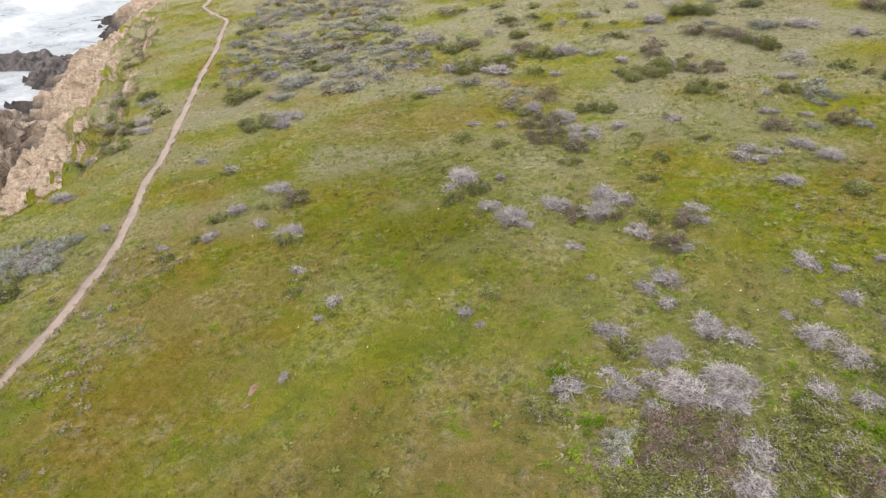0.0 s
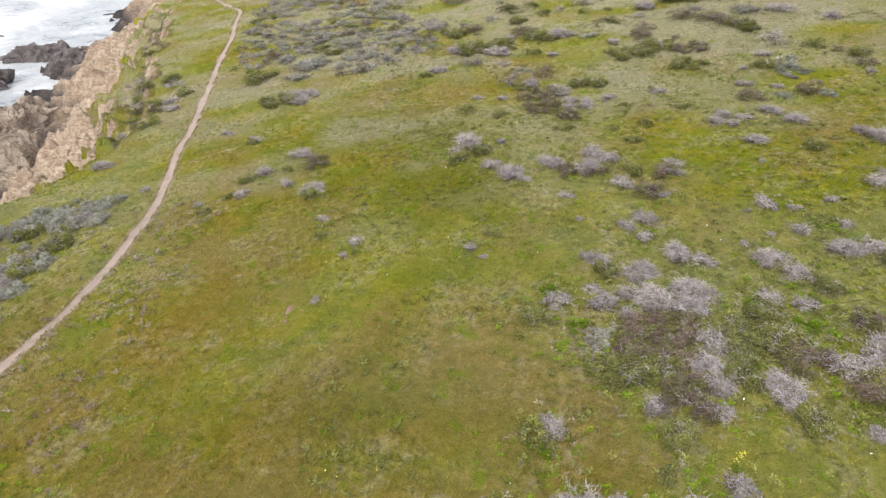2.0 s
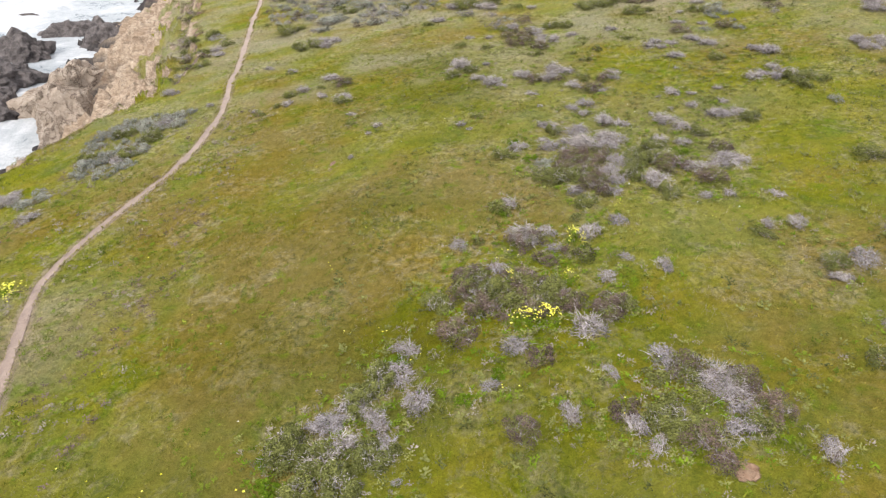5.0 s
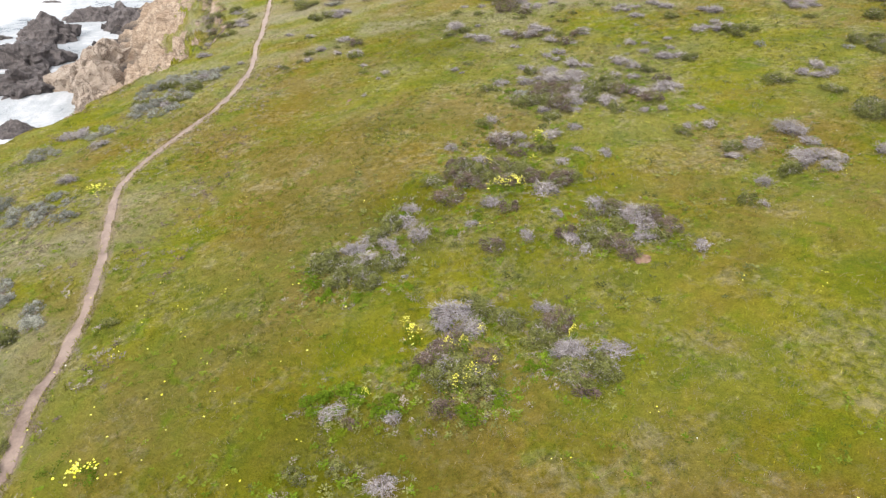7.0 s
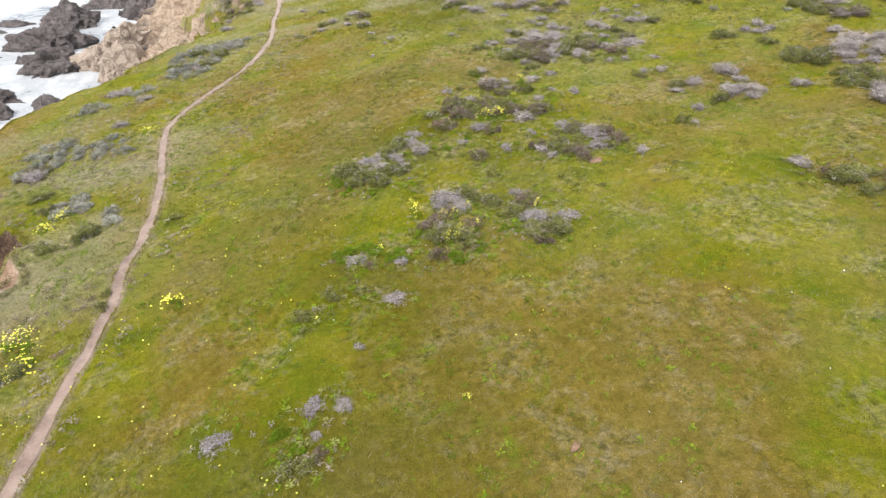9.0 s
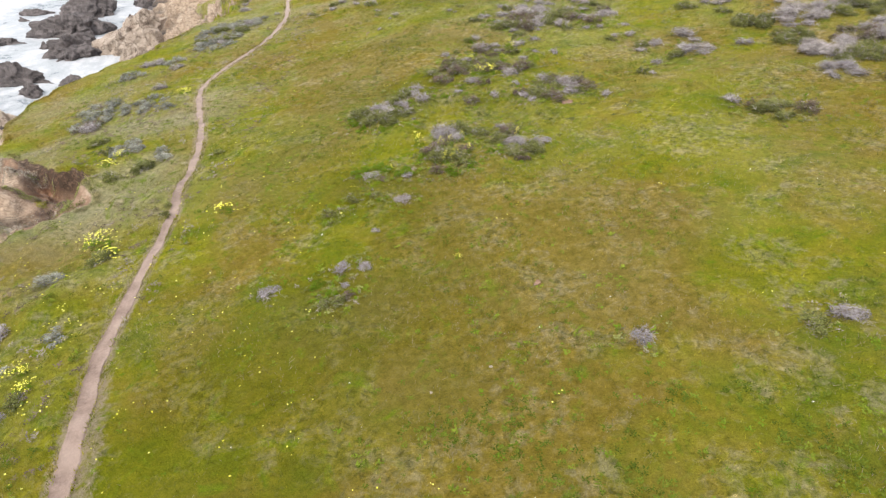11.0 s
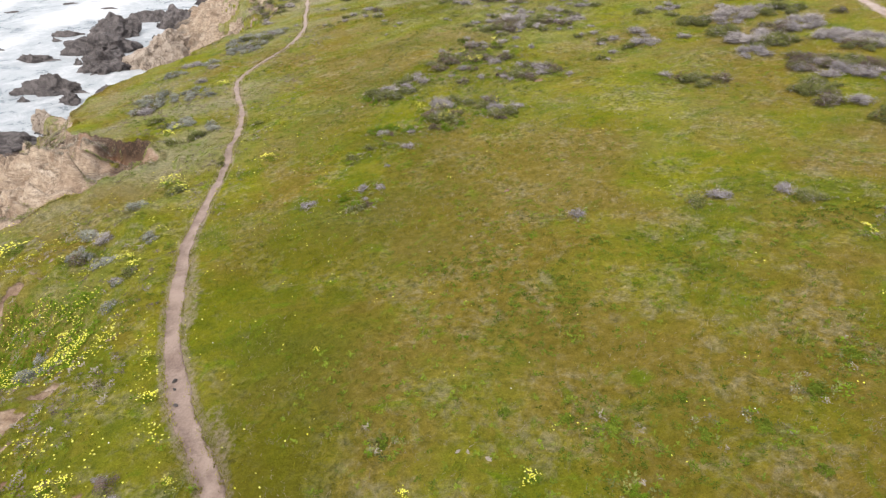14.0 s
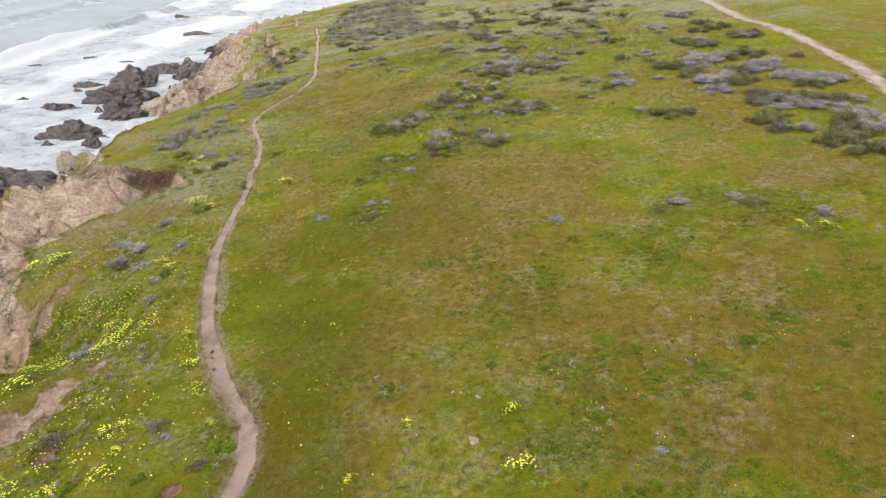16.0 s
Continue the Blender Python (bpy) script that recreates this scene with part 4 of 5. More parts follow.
def scrub_belt(kind, places):
    """A far belt of countless shrubs of one kind, joined."""
    name, category, label, group, small, large, far = KINDS[kind]
    verts, faces, tones, base = [], [], [], 0
    for x, y, w in places:
        rng = random.Random(int(x * 10) * 7919 + int(y * 10) * 104729 + 5)
        me = rng.choice(far)[0][1]
        k = len(me.vertices)
        co, tone = np.empty(k * 3), np.empty(k)
        me.vertices.foreach_get("co", co)
        me.attributes["tone"].data.foreach_get("value", tone)
        m = np.array(stance(kind, x, y, w * 1.1, rng))
        verts.append(co.reshape(-1, 3) @ m[:3, :3].T + m[:3, 3])
        tones.append(np.clip(tone + rng.uniform(-0.12, 0.12), 0, 1))
        faces.append(np.arange(k).reshape(-1, 4) + base)
        base += k
        PLANTED.append((x, y, w))
    ob = new(name + "_belt", toned(name + "_belt", np.vstack(verts), np.vstack(faces), np.concatenate(tones), small[0][0][1].materials[0]))
    tagged(ob, "far belt of low " + label, "scrub", kind="stuff")


plant("dead", [(6.4, -36.2, 0.4), (-7.9, -33.6, 0.45), (-8.6, -32.9, 0.5), (16.1, -25, 0.9), (-12.9, -22.8, 0.7), (5.9, -22.3, 0.8), (11.3, -22.3, 1.1), (13.7, -22.3, 1), (-5.7, -18.2, 0.9), (-3, -18.2, 0.4), (-3.2, -17.3, 0.8), (-2.4, -17.3, 0.7), (23.4, -16.2, 1.5), (23.8, -15.6, 2.1), (-2.2, -15.2, 0.4), (20.7, -14.6, 1.5), (19.5, -14.1, 1.3), (24.3, -13.9, 1.9), (-1.3, -13.2, 0.8), (24, -12.5, 1.9), (22.7, -11.4, 1.3), (-1.2, -11.2, 0.6), (-2.8, -10.9, 0.8), (22.8, -10.8, 2), (25.4, -10.8, 1.3), (21.1, -10, 2.8), (4.7, -9.6, 1), (3.5, -9.5, 1.3)])
plant("dead", [(0.9, -8.3, 0.9), (13.5, -7.8, 1), (0.4, -7.7, 1.7), (3.1, -7.6, 0.8), (26, -6.3, 2.6), (25.9, -5.8, 2.3), (8.4, -5.4, 0.8), (-1.2, -5.3, 0.3), (4.8, -4.9, 0.7), (24.3, -4.9, 2.3), (6.7, -4.7, 1), (4.4, -4.3, 0.9), (24.8, -4.3, 2.3), (-1.5, -4.2, 0.7), (3, -3.8, 0.8), (7, -3.8, 1.1), (-2.5, -3.6, 2.1), (19.9, -3.3, 2.4), (6.8, -3.2, 1.3), (11.2, -3.2, 0.5), (-0.8, -3, 1.1), (20, -3, 2.8), (1.1, -2.7, 0.6), (4.2, -2.6, 0.6), (5.7, -2.3, 1.2), (-1.3, -1.9, 1.2), (11.8, -1.7, 0.8), (23.5, -1.7, 2.5), (24.1, -1.4, 2.9), (1.9, -1.3, 1)])
plant("dead", [(-1.2, -0.8, 1), (4, -0.8, 1.2), (14.2, -0.7, 1.8), (16.8, -0.5, 1.1), (13.8, -0.2, 1.2), (11.5, 0.4, 0.8), (-21.6, 0.6, 1.4), (14.6, 0.9, 1), (12.5, 1.1, 1.2), (5, 1.5, 0.7), (6.8, 1.7, 0.8), (20.6, 1.7, 2.2), (14.3, 2, 1.5), (1.7, 2.4, 1), (5.8, 2.4, 0.6), (21.5, 3, 3.2), (3.6, 3.2, 0.7), (11.6, 3.4, 0.9), (10.7, 3.5, 0.6), (23.5, 3.6, 2.3), (4.9, 3.9, 1.1), (2.7, 4.1, 1.4), (0.4, 4.2, 0.9), (3.5, 4.2, 0.8), (6, 4.5, 0.9), (11.7, 5.2, 0.7), (9.4, 5.6, 0.6), (10.2, 5.6, 0.6), (-19.3, 6.3, 1.1), (6.3, 6.5, 0.8)])
plant("dead", [(2.4, 6.6, 0.9), (4.9, 6.9, 0.9), (8, 7, 1.4), (6.6, 7.3, 0.9), (9.8, 7.6, 1.2), (10.6, 7.8, 1.1), (6.5, 7.9, 1.3), (11.2, 8, 1.4), (6.9, 8.8, 1.1), (23.6, 8.8, 2), (3.8, 8.9, 0.9), (10, 10.2, 0.8), (27.6, 10.3, 2), (6.8, 10.4, 1.4), (9.1, 10.5, 1), (-19.7, 10.7, 1.2), (5.1, 10.8, 1.8), (5.9, 10.8, 1.6), (7.1, 11, 1.6), (3.2, 11.3, 1), (10.3, 11.5, 1), (4.4, 11.6, 0.8), (9.8, 12.2, 1.3), (5.9, 12.3, 1.3), (12.2, 12.5, 1.3), (13.1, 12.5, 1.1), (8, 12.6, 0.9), (-4.6, 12.9, 0.5), (7.3, 13.1, 1.3), (4.7, 13.2, 1.1)])
plant("dead", [(9.5, 13.3, 0.5), (-22.7, 13.5, 2), (10.5, 13.7, 0.4), (11.5, 13.8, 0.8), (12.9, 13.8, 0.6), (1.1, 14.2, 0.4), (6.6, 14.3, 0.7), (0.7, 14.8, 0.6), (6.2, 15.1, 0.9), (11.9, 15.1, 0.6), (10.4, 15.3, 0.4), (13.2, 15.3, 0.6), (-4, 15.4, 0.5), (6.9, 15.4, 1.2), (11.1, 15.6, 1.2), (4.7, 15.9, 0.4), (-3.6, 16.1, 0.7), (15.2, 16.1, 1.2), (16.4, 16.4, 1.9), (-17.9, 16.5, 1.3), (8, 17, 0.7), (4.5, 17.7, 0.8), (-5.2, 18.2, 0.7), (6.8, 18.2, 1.1), (8.9, 18.5, 0.8), (12.2, 18.5, 0.4), (17.1, 19.2, 1.5), (9, 19.3, 1), (3, 19.4, 0.8), (5.7, 19.8, 1.4)])
plant("dead", [(2.5, 19.9, 1.5), (16.8, 20, 1.1), (12.6, 20.2, 1.3), (6.7, 20.4, 1.1), (4.3, 20.5, 1.3), (6.1, 20.7, 1.5), (-6.1, 20.8, 1.3), (1.8, 20.9, 1), (-11.4, 21, 0.6), (-17, 21.2, 1.2), (-9.5, 21.4, 0.9), (-7.5, 21.8, 0.9), (15, 22.1, 1.3), (0.3, 22.7, 0.9), (12.5, 22.7, 1.8), (2.4, 23.2, 0.7), (-8.9, 23.3, 1.2), (14.5, 23.3, 1.4), (0.9, 23.4, 1.7), (-15, 23.5, 0.7), (26.2, 24.4, 3.2), (-7.4, 24.9, 1.3), (16.1, 26.2, 0.7), (6.5, 26.8, 1.8), (14.8, 26.9, 1), (8.1, 27.1, 1), (-19, 27.2, 1.4), (10.7, 27.3, 0.9), (-10.6, 28, 1), (2.9, 28.7, 0.8)])
plant("dead", [(5.9, 28.7, 1.6), (15.5, 28.9, 0.7), (1.6, 29.3, 0.8), (-12.6, 29.6, 0.9), (4.6, 30.3, 1.4), (17.1, 30.4, 1.1), (-9.2, 33.7, 2.3), (-0.6, 34.6, 1.5), (-18.1, 35.4, 1.4), (6.5, 35.4, 1), (23.5, 36, 1.6), (10.4, 36.2, 1), (-18.7, 36.8, 1.3), (3.2, 36.8, 2), (0.6, 38, 1.7), (21.4, 38.2, 2), (7.5, 38.7, 2.1), (4.2, 39.9, 1.1), (14.2, 43.2, 1.9)])
plant("green", [(14.3, -23.1, 1.2), (10.4, -22.5, 1), (-12.6, -22.3, 0.9), (-3.6, -19.3, 0.5), (-3.1, -19.1, 0.7), (21.7, -18.3, 2.5), (21, -16.7, 2), (21.8, -16.5, 2.3), (-13.4, -14.9, 1.3), (22.6, -14.9, 1.8), (23, -14, 1.6), (-4.3, -13.5, 0.7), (-3.4, -12.7, 0.7), (-2.4, -12.7, 0.6), (19.5, -12.4, 2), (19.9, -12.2, 2), (-12, -11.6, 0.6), (-12.2, -10.8, 0.5), (1.3, -10.7, 0.9), (3.5, -10.3, 1.3), (4.3, -10.2, 1.2)])
plant("green", [(1, -10.1, 1.2), (14.8, -10.1, 1.1), (0.3, -9.9, 1.5), (22.5, -9.4, 1.7), (14.4, -9.2, 1.6), (22.8, -9.2, 2.1), (2.6, -9, 0.7), (14.9, -9, 1.4), (3, -8.7, 1.2), (2, -8, 1.1), (1.2, -7.4, 1.3), (-16.6, -7.2, 1.2), (24.7, -7, 2.2), (-15.4, -6, 1.5), (-11.3, -5.9, 0.7), (-3.5, -5.4, 1.1), (-2.5, -5.4, 1.4), (-3.1, -4.7, 1.6), (20.4, -4.7, 2.3), (-1.8, -4.6, 1.4), (7.2, -4.6, 0.9), (5.3, -4.3, 1.4), (-4.1, -4.2, 1.5), (21.3, -4.1, 2.4), (-18.5, -3.6, 1), (5.7, -3.3, 1.8), (10.8, -2.8, 0.9), (-2.4, -2.7, 1.2), (-1.9, -2.1, 1.6), (-19.8, -1.8, 1.2)])
plant("green", [(13, -1.1, 1.2), (19.3, -1.1, 2.1), (19.5, -0.4, 2.1), (5.3, -0, 0.7), (3.2, 0.9, 1.6), (-0.3, 1, 1.3), (1.1, 1, 1.7), (2.6, 1, 2), (11.7, 1.2, 1.1), (2.1, 1.3, 1.8), (0.8, 2, 1.5), (24.2, 2.1, 3.1), (18.5, 2.4, 2), (4.5, 2.7, 1), (18.6, 2.8, 2.7), (10.4, 3, 0.9), (1.1, 4.3, 0.6), (4.6, 4.9, 0.6), (17.8, 5.6, 1.2), (5.2, 6, 1.3), (8.2, 6, 1.3), (2, 6.3, 1), (16, 7.2, 1.5), (7.2, 7.5, 1.1), (4.6, 8, 1.6), (5.3, 8.1, 1.3), (4.3, 8.3, 1.8), (7.9, 8.6, 1.8), (8.7, 8.8, 1.5), (8.4, 9.3, 2.1)])
plant("green", [(22.5, 9.7, 2), (2.5, 10.6, 1.2), (10.8, 10.9, 1.2), (13.3, 11.7, 1.2), (4.9, 12.5, 1.1), (1.5, 15.6, 0.8), (27.2, 15.7, 2.7), (-5.1, 17, 0.6), (-17.6, 17.1, 1.6), (-20.1, 17.6, 1.4), (-17, 18.9, 1.7), (7.4, 19.2, 1), (14.5, 19.2, 1.2), (-17.2, 19.7, 1.4), (-10.9, 20.1, 0.9), (-6, 20.2, 1.1), (-19.2, 20.3, 1.5), (-10.2, 21.4, 0.7), (8.1, 21.8, 0.8), (0.4, 21.9, 1.1), (1.5, 22.5, 1.2), (-9.6, 22.8, 1.2), (-7.8, 23.3, 0.7), (7.6, 23.3, 0.6), (9, 23.4, 1), (5.4, 24, 1), (11.1, 24.8, 0.7), (8.6, 25.9, 0.5), (2.6, 26.5, 1), (-10.6, 27.5, 0.8)])
plant("green", [(10.5, 27.9, 0.5), (16.6, 28.9, 1.3), (8.1, 29.5, 1.4), (4, 29.8, 1.1), (7.2, 29.8, 1.7), (13.2, 30.5, 2), (-18.9, 33.4, 1.8), (10.7, 33.7, 2.5), (-10.5, 33.8, 2.6), (-1.4, 34.1, 1), (12.7, 34.4, 2.5), (18, 35.5, 2.5), (-19.6, 36.7, 1.8), (1.6, 38.1, 2.8), (3.7, 38.3, 2.1), (6.2, 38.9, 2.5), (-13, 39, 2.9), (-22.5, 41.9, 1.6), (-20.7, 42, 2.3), (-8.4, 42.6, 1.6), (0.6, 42.9, 1.9), (5.2, 43.3, 1.9), (-0.2, 43.9, 1.2), (17.4, 43.9, 3.1), (20.8, 44.1, 2.3), (16.2, 44.6, 2.3), (4.8, 47.4, 2.1), (-4.2, 47.5, 1.3), (6.5, 47.8, 1.3), (-6.3, 48.6, 1.7)])
plant("green", [(4.4, 53.2, 1.8), (-29.3, 59.4, 2.4)])
plant("brown", [(-6.3, -35.1, 0.7), (-11.9, -33.2, 0.9), (-8.3, -33.1, 0.8), (-15.8, -20.4, 1.1), (-2.8, -18.8, 0.6), (22.4, -16.3, 2.4), (19.1, -14.4, 1.2), (19.6, -14.1, 1.6), (-2.3, -11.3, 0.5), (0.1, -11.1, 0.8), (3.7, -10.7, 1), (24.2, -10.5, 2), (24.3, -9.9, 2.1), (16, -9.6, 1.4), (1.3, -9.4, 0.9), (20.9, -9.3, 2.1), (-0, -9.2, 1.4), (21, -8.8, 2.8), (0.3, -8.7, 1.3), (14.1, -8.7, 1), (3.4, -8.3, 1.3), (24.6, -6.7, 1.5), (5.9, -5.1, 1.4), (1.8, -4.2, 1.1), (7.7, -4.1, 1.1), (4.3, -3.9, 0.9), (7.3, -3.2, 1.1), (6.3, -2.7, 1.3), (2.5, -1.8, 1), (21.9, -1.7, 2.5)])
plant("brown", [(0.3, -0.4, 1.5), (4.7, -0.1, 1.2), (4.9, 0.2, 1.1), (27.2, 0.2, 1.3), (1.2, 0.5, 1.5), (3.6, 0.5, 1.3), (2.9, 0.7, 1.9), (-22, 1.1, 1.9), (0.4, 1.4, 1.1), (2.4, 1.7, 1.5), (0.8, 2.1, 1.6), (3.4, 2.5, 0.7), (3.1, 2.8, 0.7), (4, 3, 0.6), (2.5, 3.7, 1.2), (2.8, 3.9, 1.5), (10, 6.8, 1.4), (5.7, 6.9, 1.4), (5.8, 7.4, 1.2), (8.7, 7.8, 1.1), (9, 8.1, 1.6), (23.6, 8.9, 2.5), (5.5, 9, 2.3), (11.1, 9, 1.3), (5.8, 9.4, 2.3), (5.1, 9.7, 1.6), (28, 10.6, 3), (7.6, 17.3, 1.3), (-17.7, 17.5, 1.1), (8.5, 18.7, 1.2)])
plant("brown", [(6.1, 19.3, 0.8), (4.8, 19.8, 1.2), (-6.5, 23.7, 1.5), (17, 25.2, 1.4), (14.5, 25.3, 1.5), (5.9, 25.4, 1.5), (4.7, 26.7, 1.8), (4.8, 28.4, 2.2), (-19.5, 33.2, 1.3), (14.2, 33.3, 2.1), (-19.3, 35.5, 1.2), (12.2, 36.9, 2), (17.3, 37.6, 3), (15.9, 39.5, 2.4), (5.3, 40.6, 2.2), (27, 40.6, 2.8), (1.8, 43.6, 2.3), (0.7, 53.4, 2.8)])
plant("sage", [(-14.5, -27.2, 1.2), (-15.3, -25.3, 1), (-12.5, -24.3, 1), (-12.8, -23, 0.5), (-14.2, -21.2, 1.7), (-14.3, -20.9, 0.8), (-15.7, -20.2, 1.1), (-16.2, -19.8, 1.5), (-13, -19.4, 1.1), (-16.6, -18.2, 1.4), (-14.4, -5.3, 1.5), (-14.9, -4.5, 1.3), (-17.4, -3.8, 2.1), (-17.4, -3.2, 2.1), (-22.3, 1.5, 2.3), (-17.4, 2.5, 1.5), (-19.1, 2.7, 1.5), (-20.9, 2.9, 2.3), (-22.5, 3.9, 2.9), (-18.9, 4.1, 2.1), (4.1, 9.5, 1.2), (-23.2, 10.8, 1.9), (-24.1, 11.5, 1.2), (-20.9, 13, 2), (-19.5, 15.2, 1.5), (-17.9, 15.2, 1.8), (-17.1, 15.7, 1.5), (-19.4, 16.3, 1.6), (-19.9, 16.4, 1.6), (-19.2, 17.1, 1.9)])
plant("sage", [(-18.4, 17.1, 2.1), (-16.9, 17.5, 1.6), (-18.1, 18.6, 2), (-20.4, 19, 1.7), (-20.4, 20.4, 2.1), (-17.5, 20.6, 1.8), (-16, 20.7, 1.5), (-20.4, 20.9, 1.8), (-19.1, 21.4, 2.1), (-19.6, 22, 2.1), (-17.8, 22, 2.1), (-16.6, 22.2, 1.5), (-16.5, 22.6, 1.8), (-18.2, 22.8, 1.9), (17.7, 24.7, 1.2), (15.9, 25, 1), (17.5, 27.8, 1.8), (19.4, 38.8, 2.4), (-9.8, 39.8, 3.2), (-9, 40.5, 2.2), (17, 41, 1.4), (-7.4, 44.1, 3.2)])
plant("herb", [(10.3, -36.8, 0.4), (7.1, -33.3, 0.6), (8.5, -33.2, 0.7), (5, -32.9, 0.7), (-0.9, -32.7, 0.6), (3.9, -32.4, 0.5), (10.1, -32.3, 0.7), (2.3, -32, 0.5), (6.9, -32, 0.5), (11.6, -31.2, 0.6), (9.2, -34.6, 0.5), (12.6, -33.0, 0.5)])
plant("lush", [(-4.3, -5.3, 0.9), (-3.7, -6.0, 0.8), (-2.7, -6.2, 0.6), (-1.1, -5.9, 0.6), (0.4, -3.1, 0.7), (1.3, -2.3, 0.7), (-1.4, -1.3, 0.9), (0.8, -11.2, 0.9), (1.6, -10.8, 0.8), (2.5, -9.9, 0.6), (-0.6, -9.6, 0.6), (-4.5, -4.4, 0.7), (2.0, 6.0, 0.8), (3.0, 11.9, 0.8), (3.6, 10.1, 0.9), (9.6, 9.3, 1.0), (9.4, 8.2, 0.9), (8.6, 10.3, 0.8), (-4.0, -18.0, 0.8), (-3.4, -18.7, 0.6), (8.4, -36.9, 0.4), (-10.2, -35.3, 0.7), (-8, -35.3, 0.6), (5.1, -34.9, 0.6), (-5.9, -34.3, 1), (-1.4, -10.8, 1.1), (-3.3, -10.5, 1.1), (-2.4, -10.3, 1.3), (-2.8, -10.9, 0.7)])
plant("yellow", [(2.8, -36.4, 0.7), (-1.7, -36.2, 0.4), (-12.1, -35.4, 0.7), (-10.8, -35.4, 0.7), (-9.3, -34.8, 0.7), (-0.3, -34.4, 0.4), (2.8, -34.2, 0.5), (-9.4, -34, 0.5), (-10.2, -33.1, 0.6), (-6.6, -33.1, 0.4), (-9.6, -32.9, 0.5), (-8.5, -29.9, 0.6), (-15.7, -29.1, 0.9), (-3.4, -28.7, 0.3), (-9.3, -28, 0.6), (15.7, -26, 0.8), (14.8, -25.7, 0.6), (-14, -25.2, 0.7), (-12.6, -21.7, 0.7), (-13.3, -20.9, 0.6), (-21.3, -19, 1.1), (-20.3, -18.5, 1.2), (0.9, -17.5, 0.3), (-13.4, -15, 0.6), (-13.2, -14.3, 1.1), (-14.3, -13.2, 1.5), (-9.1, -12.1, 0.9), (-2.0, -10.2, 0.3)])
plant("yellow", [(-17.3, -5.7, 0.9), (-17.1, -4.6, 0.9), (-17.7, -3.5, 0.6), (-17, 4.8, 1), (-16.6, 4.5, 0.5)])
plant("yellow", [(4.25, 3.45, 0.62), (4.5, 3.0, 0.35), (1.97, 1.63, 0.42), (3.78, 1.34, 0.5), (2.2, -0.35, 0.75), (2.75, -0.2, 0.7), (3.1, -0.45, 0.4), (6.07, 4.94, 0.3), (-1.0, -7.9, 0.42), (-0.8, -8.45, 0.55), (0.23, -9.1, 0.36), (0.66, -9.1, 0.36), (1.17, -8.7, 0.3), (0.84, -10.1, 0.42), (0.47, -10.5, 0.4), (3.69, -9.04, 0.32), (1.45, -9.9, 0.26)], 0.55)



def thicket(x0, x1, y0, y1, step, seed, keep, share=(5, 4, 2, 3), grow=plant, thin=0.0):
    """Scrub over a far stretch, denser where the ground favours it."""
    rng = random.Random(seed)
    y = y0
    lists = {"dead": [], "green": [], "brown": [], "sage": []}
    while y < y1:
        x = x0
        while x < x1:
            px, py = x + rng.uniform(-1, 1) * step * 0.6, y + rng.uniform(-1, 1) * step * 0.6
            if float(fbm(px * 0.11, py * 0.07, 3, 171)) > keep + thin * max(0.0, (px - x1 + 7) / 7) + thin * max(0.0, (y0 + 4 - py) / 4) and px > float(lip(py)) + 1.5 and path_gap(px, py, PATH, PATH_HALF)[0] > 1.3 and path_gap(px, py, ROAD, ROAD_HALF)[0] > 1.6 \
                    and all((px - a) ** 2 + (py - b) ** 2 > (0.35 * w + 0.5) ** 2 for a, b, w in PLANTED):
                kind = rng.choices(("dead", "green", "brown", "sage"), share)[0]
                lists[kind].append((px, py, rng.uniform(0.8, 2.2)))
            x += step
        y += step * 1.25
    for kind, places in lists.items():
        grow(kind, places)


plant("brown", [(-20.6, 35.2, 1.3), (-22.4, 39.5, 1.4), (-24.6, 46, 1.6), (-22.8, 31.4, 1.1), (-27.5, 56, 1.8), (-29.5, 62, 1.8)])
plant("green", [(-21.6, 37.2, 1.5), (-23.6, 42.6, 1.6), (-25.8, 49.5, 1.8), (-21.9, 33.4, 1.2), (-26.5, 52.5, 1.7), (-31.2, 66, 1.9)])
plant("dead", [(-20.9, 33.8, 1.1), (-23.2, 41, 1.2), (-25.4, 47.6, 1.3)])
thicket(-19, 0, 36, 94, 1.08, 7, 0.29, (7, 2, 3, 7), scrub_belt, 0.3)
thicket(0, 46, 46, 100, 2.4, 8, 0.50, (5, 3, 2, 4), scrub_belt)
thicket(2, 24, 27, 48, 2.5, 21, 0.50, (7, 3, 3, 1), scrub_belt)
thicket(19, 26, -6, 40, 3.0, 9, 0.56)
thicket(-29, -16.5, -3, 24, 2.2, 12, 0.53, (2, 2, 1, 8))
thicket(-16, -11, -28, -12, 2.6, 15, 0.58)


# ---- turf: blades, herbs and scattered flowers ----
def scatter(count, seed, x0, x1, y0, y1, lean_to=0.0):
    """Places in a stretch of meadow, off the paths and short of the cliff; lean_to crowds them to the near end."""
    rng = np.random.default_rng(seed)
    x = rng.uniform(x0, x1, count)
    y = y0 + (y1 - y0) * rng.uniform(0, 1, count) ** (1 + lean_to)
    ok = (lip(y) - x < 1.5)
    rim = np.nonzero(np.abs(lip(y) - x) < 5)[0]
    ok[rim] &= off_edge(x[rim], y[rim]) < -0.12
    ok &= path_gap(x, y, PATH, PATH_HALF) > rng.uniform(-0.10, 0.36, count)
    ok &= path_gap(x, y, ROAD, ROAD_HALF) > rng.uniform(-0.2, 0.1, count)
    for strip in SCARS:
        ok &= strip_gap(x, y, *strip) > -0.02
    for px, py, r in BARE:
        ok &= np.hypot(x - px, y - py) > r * 0.9
    return x[ok], y[ok], rng


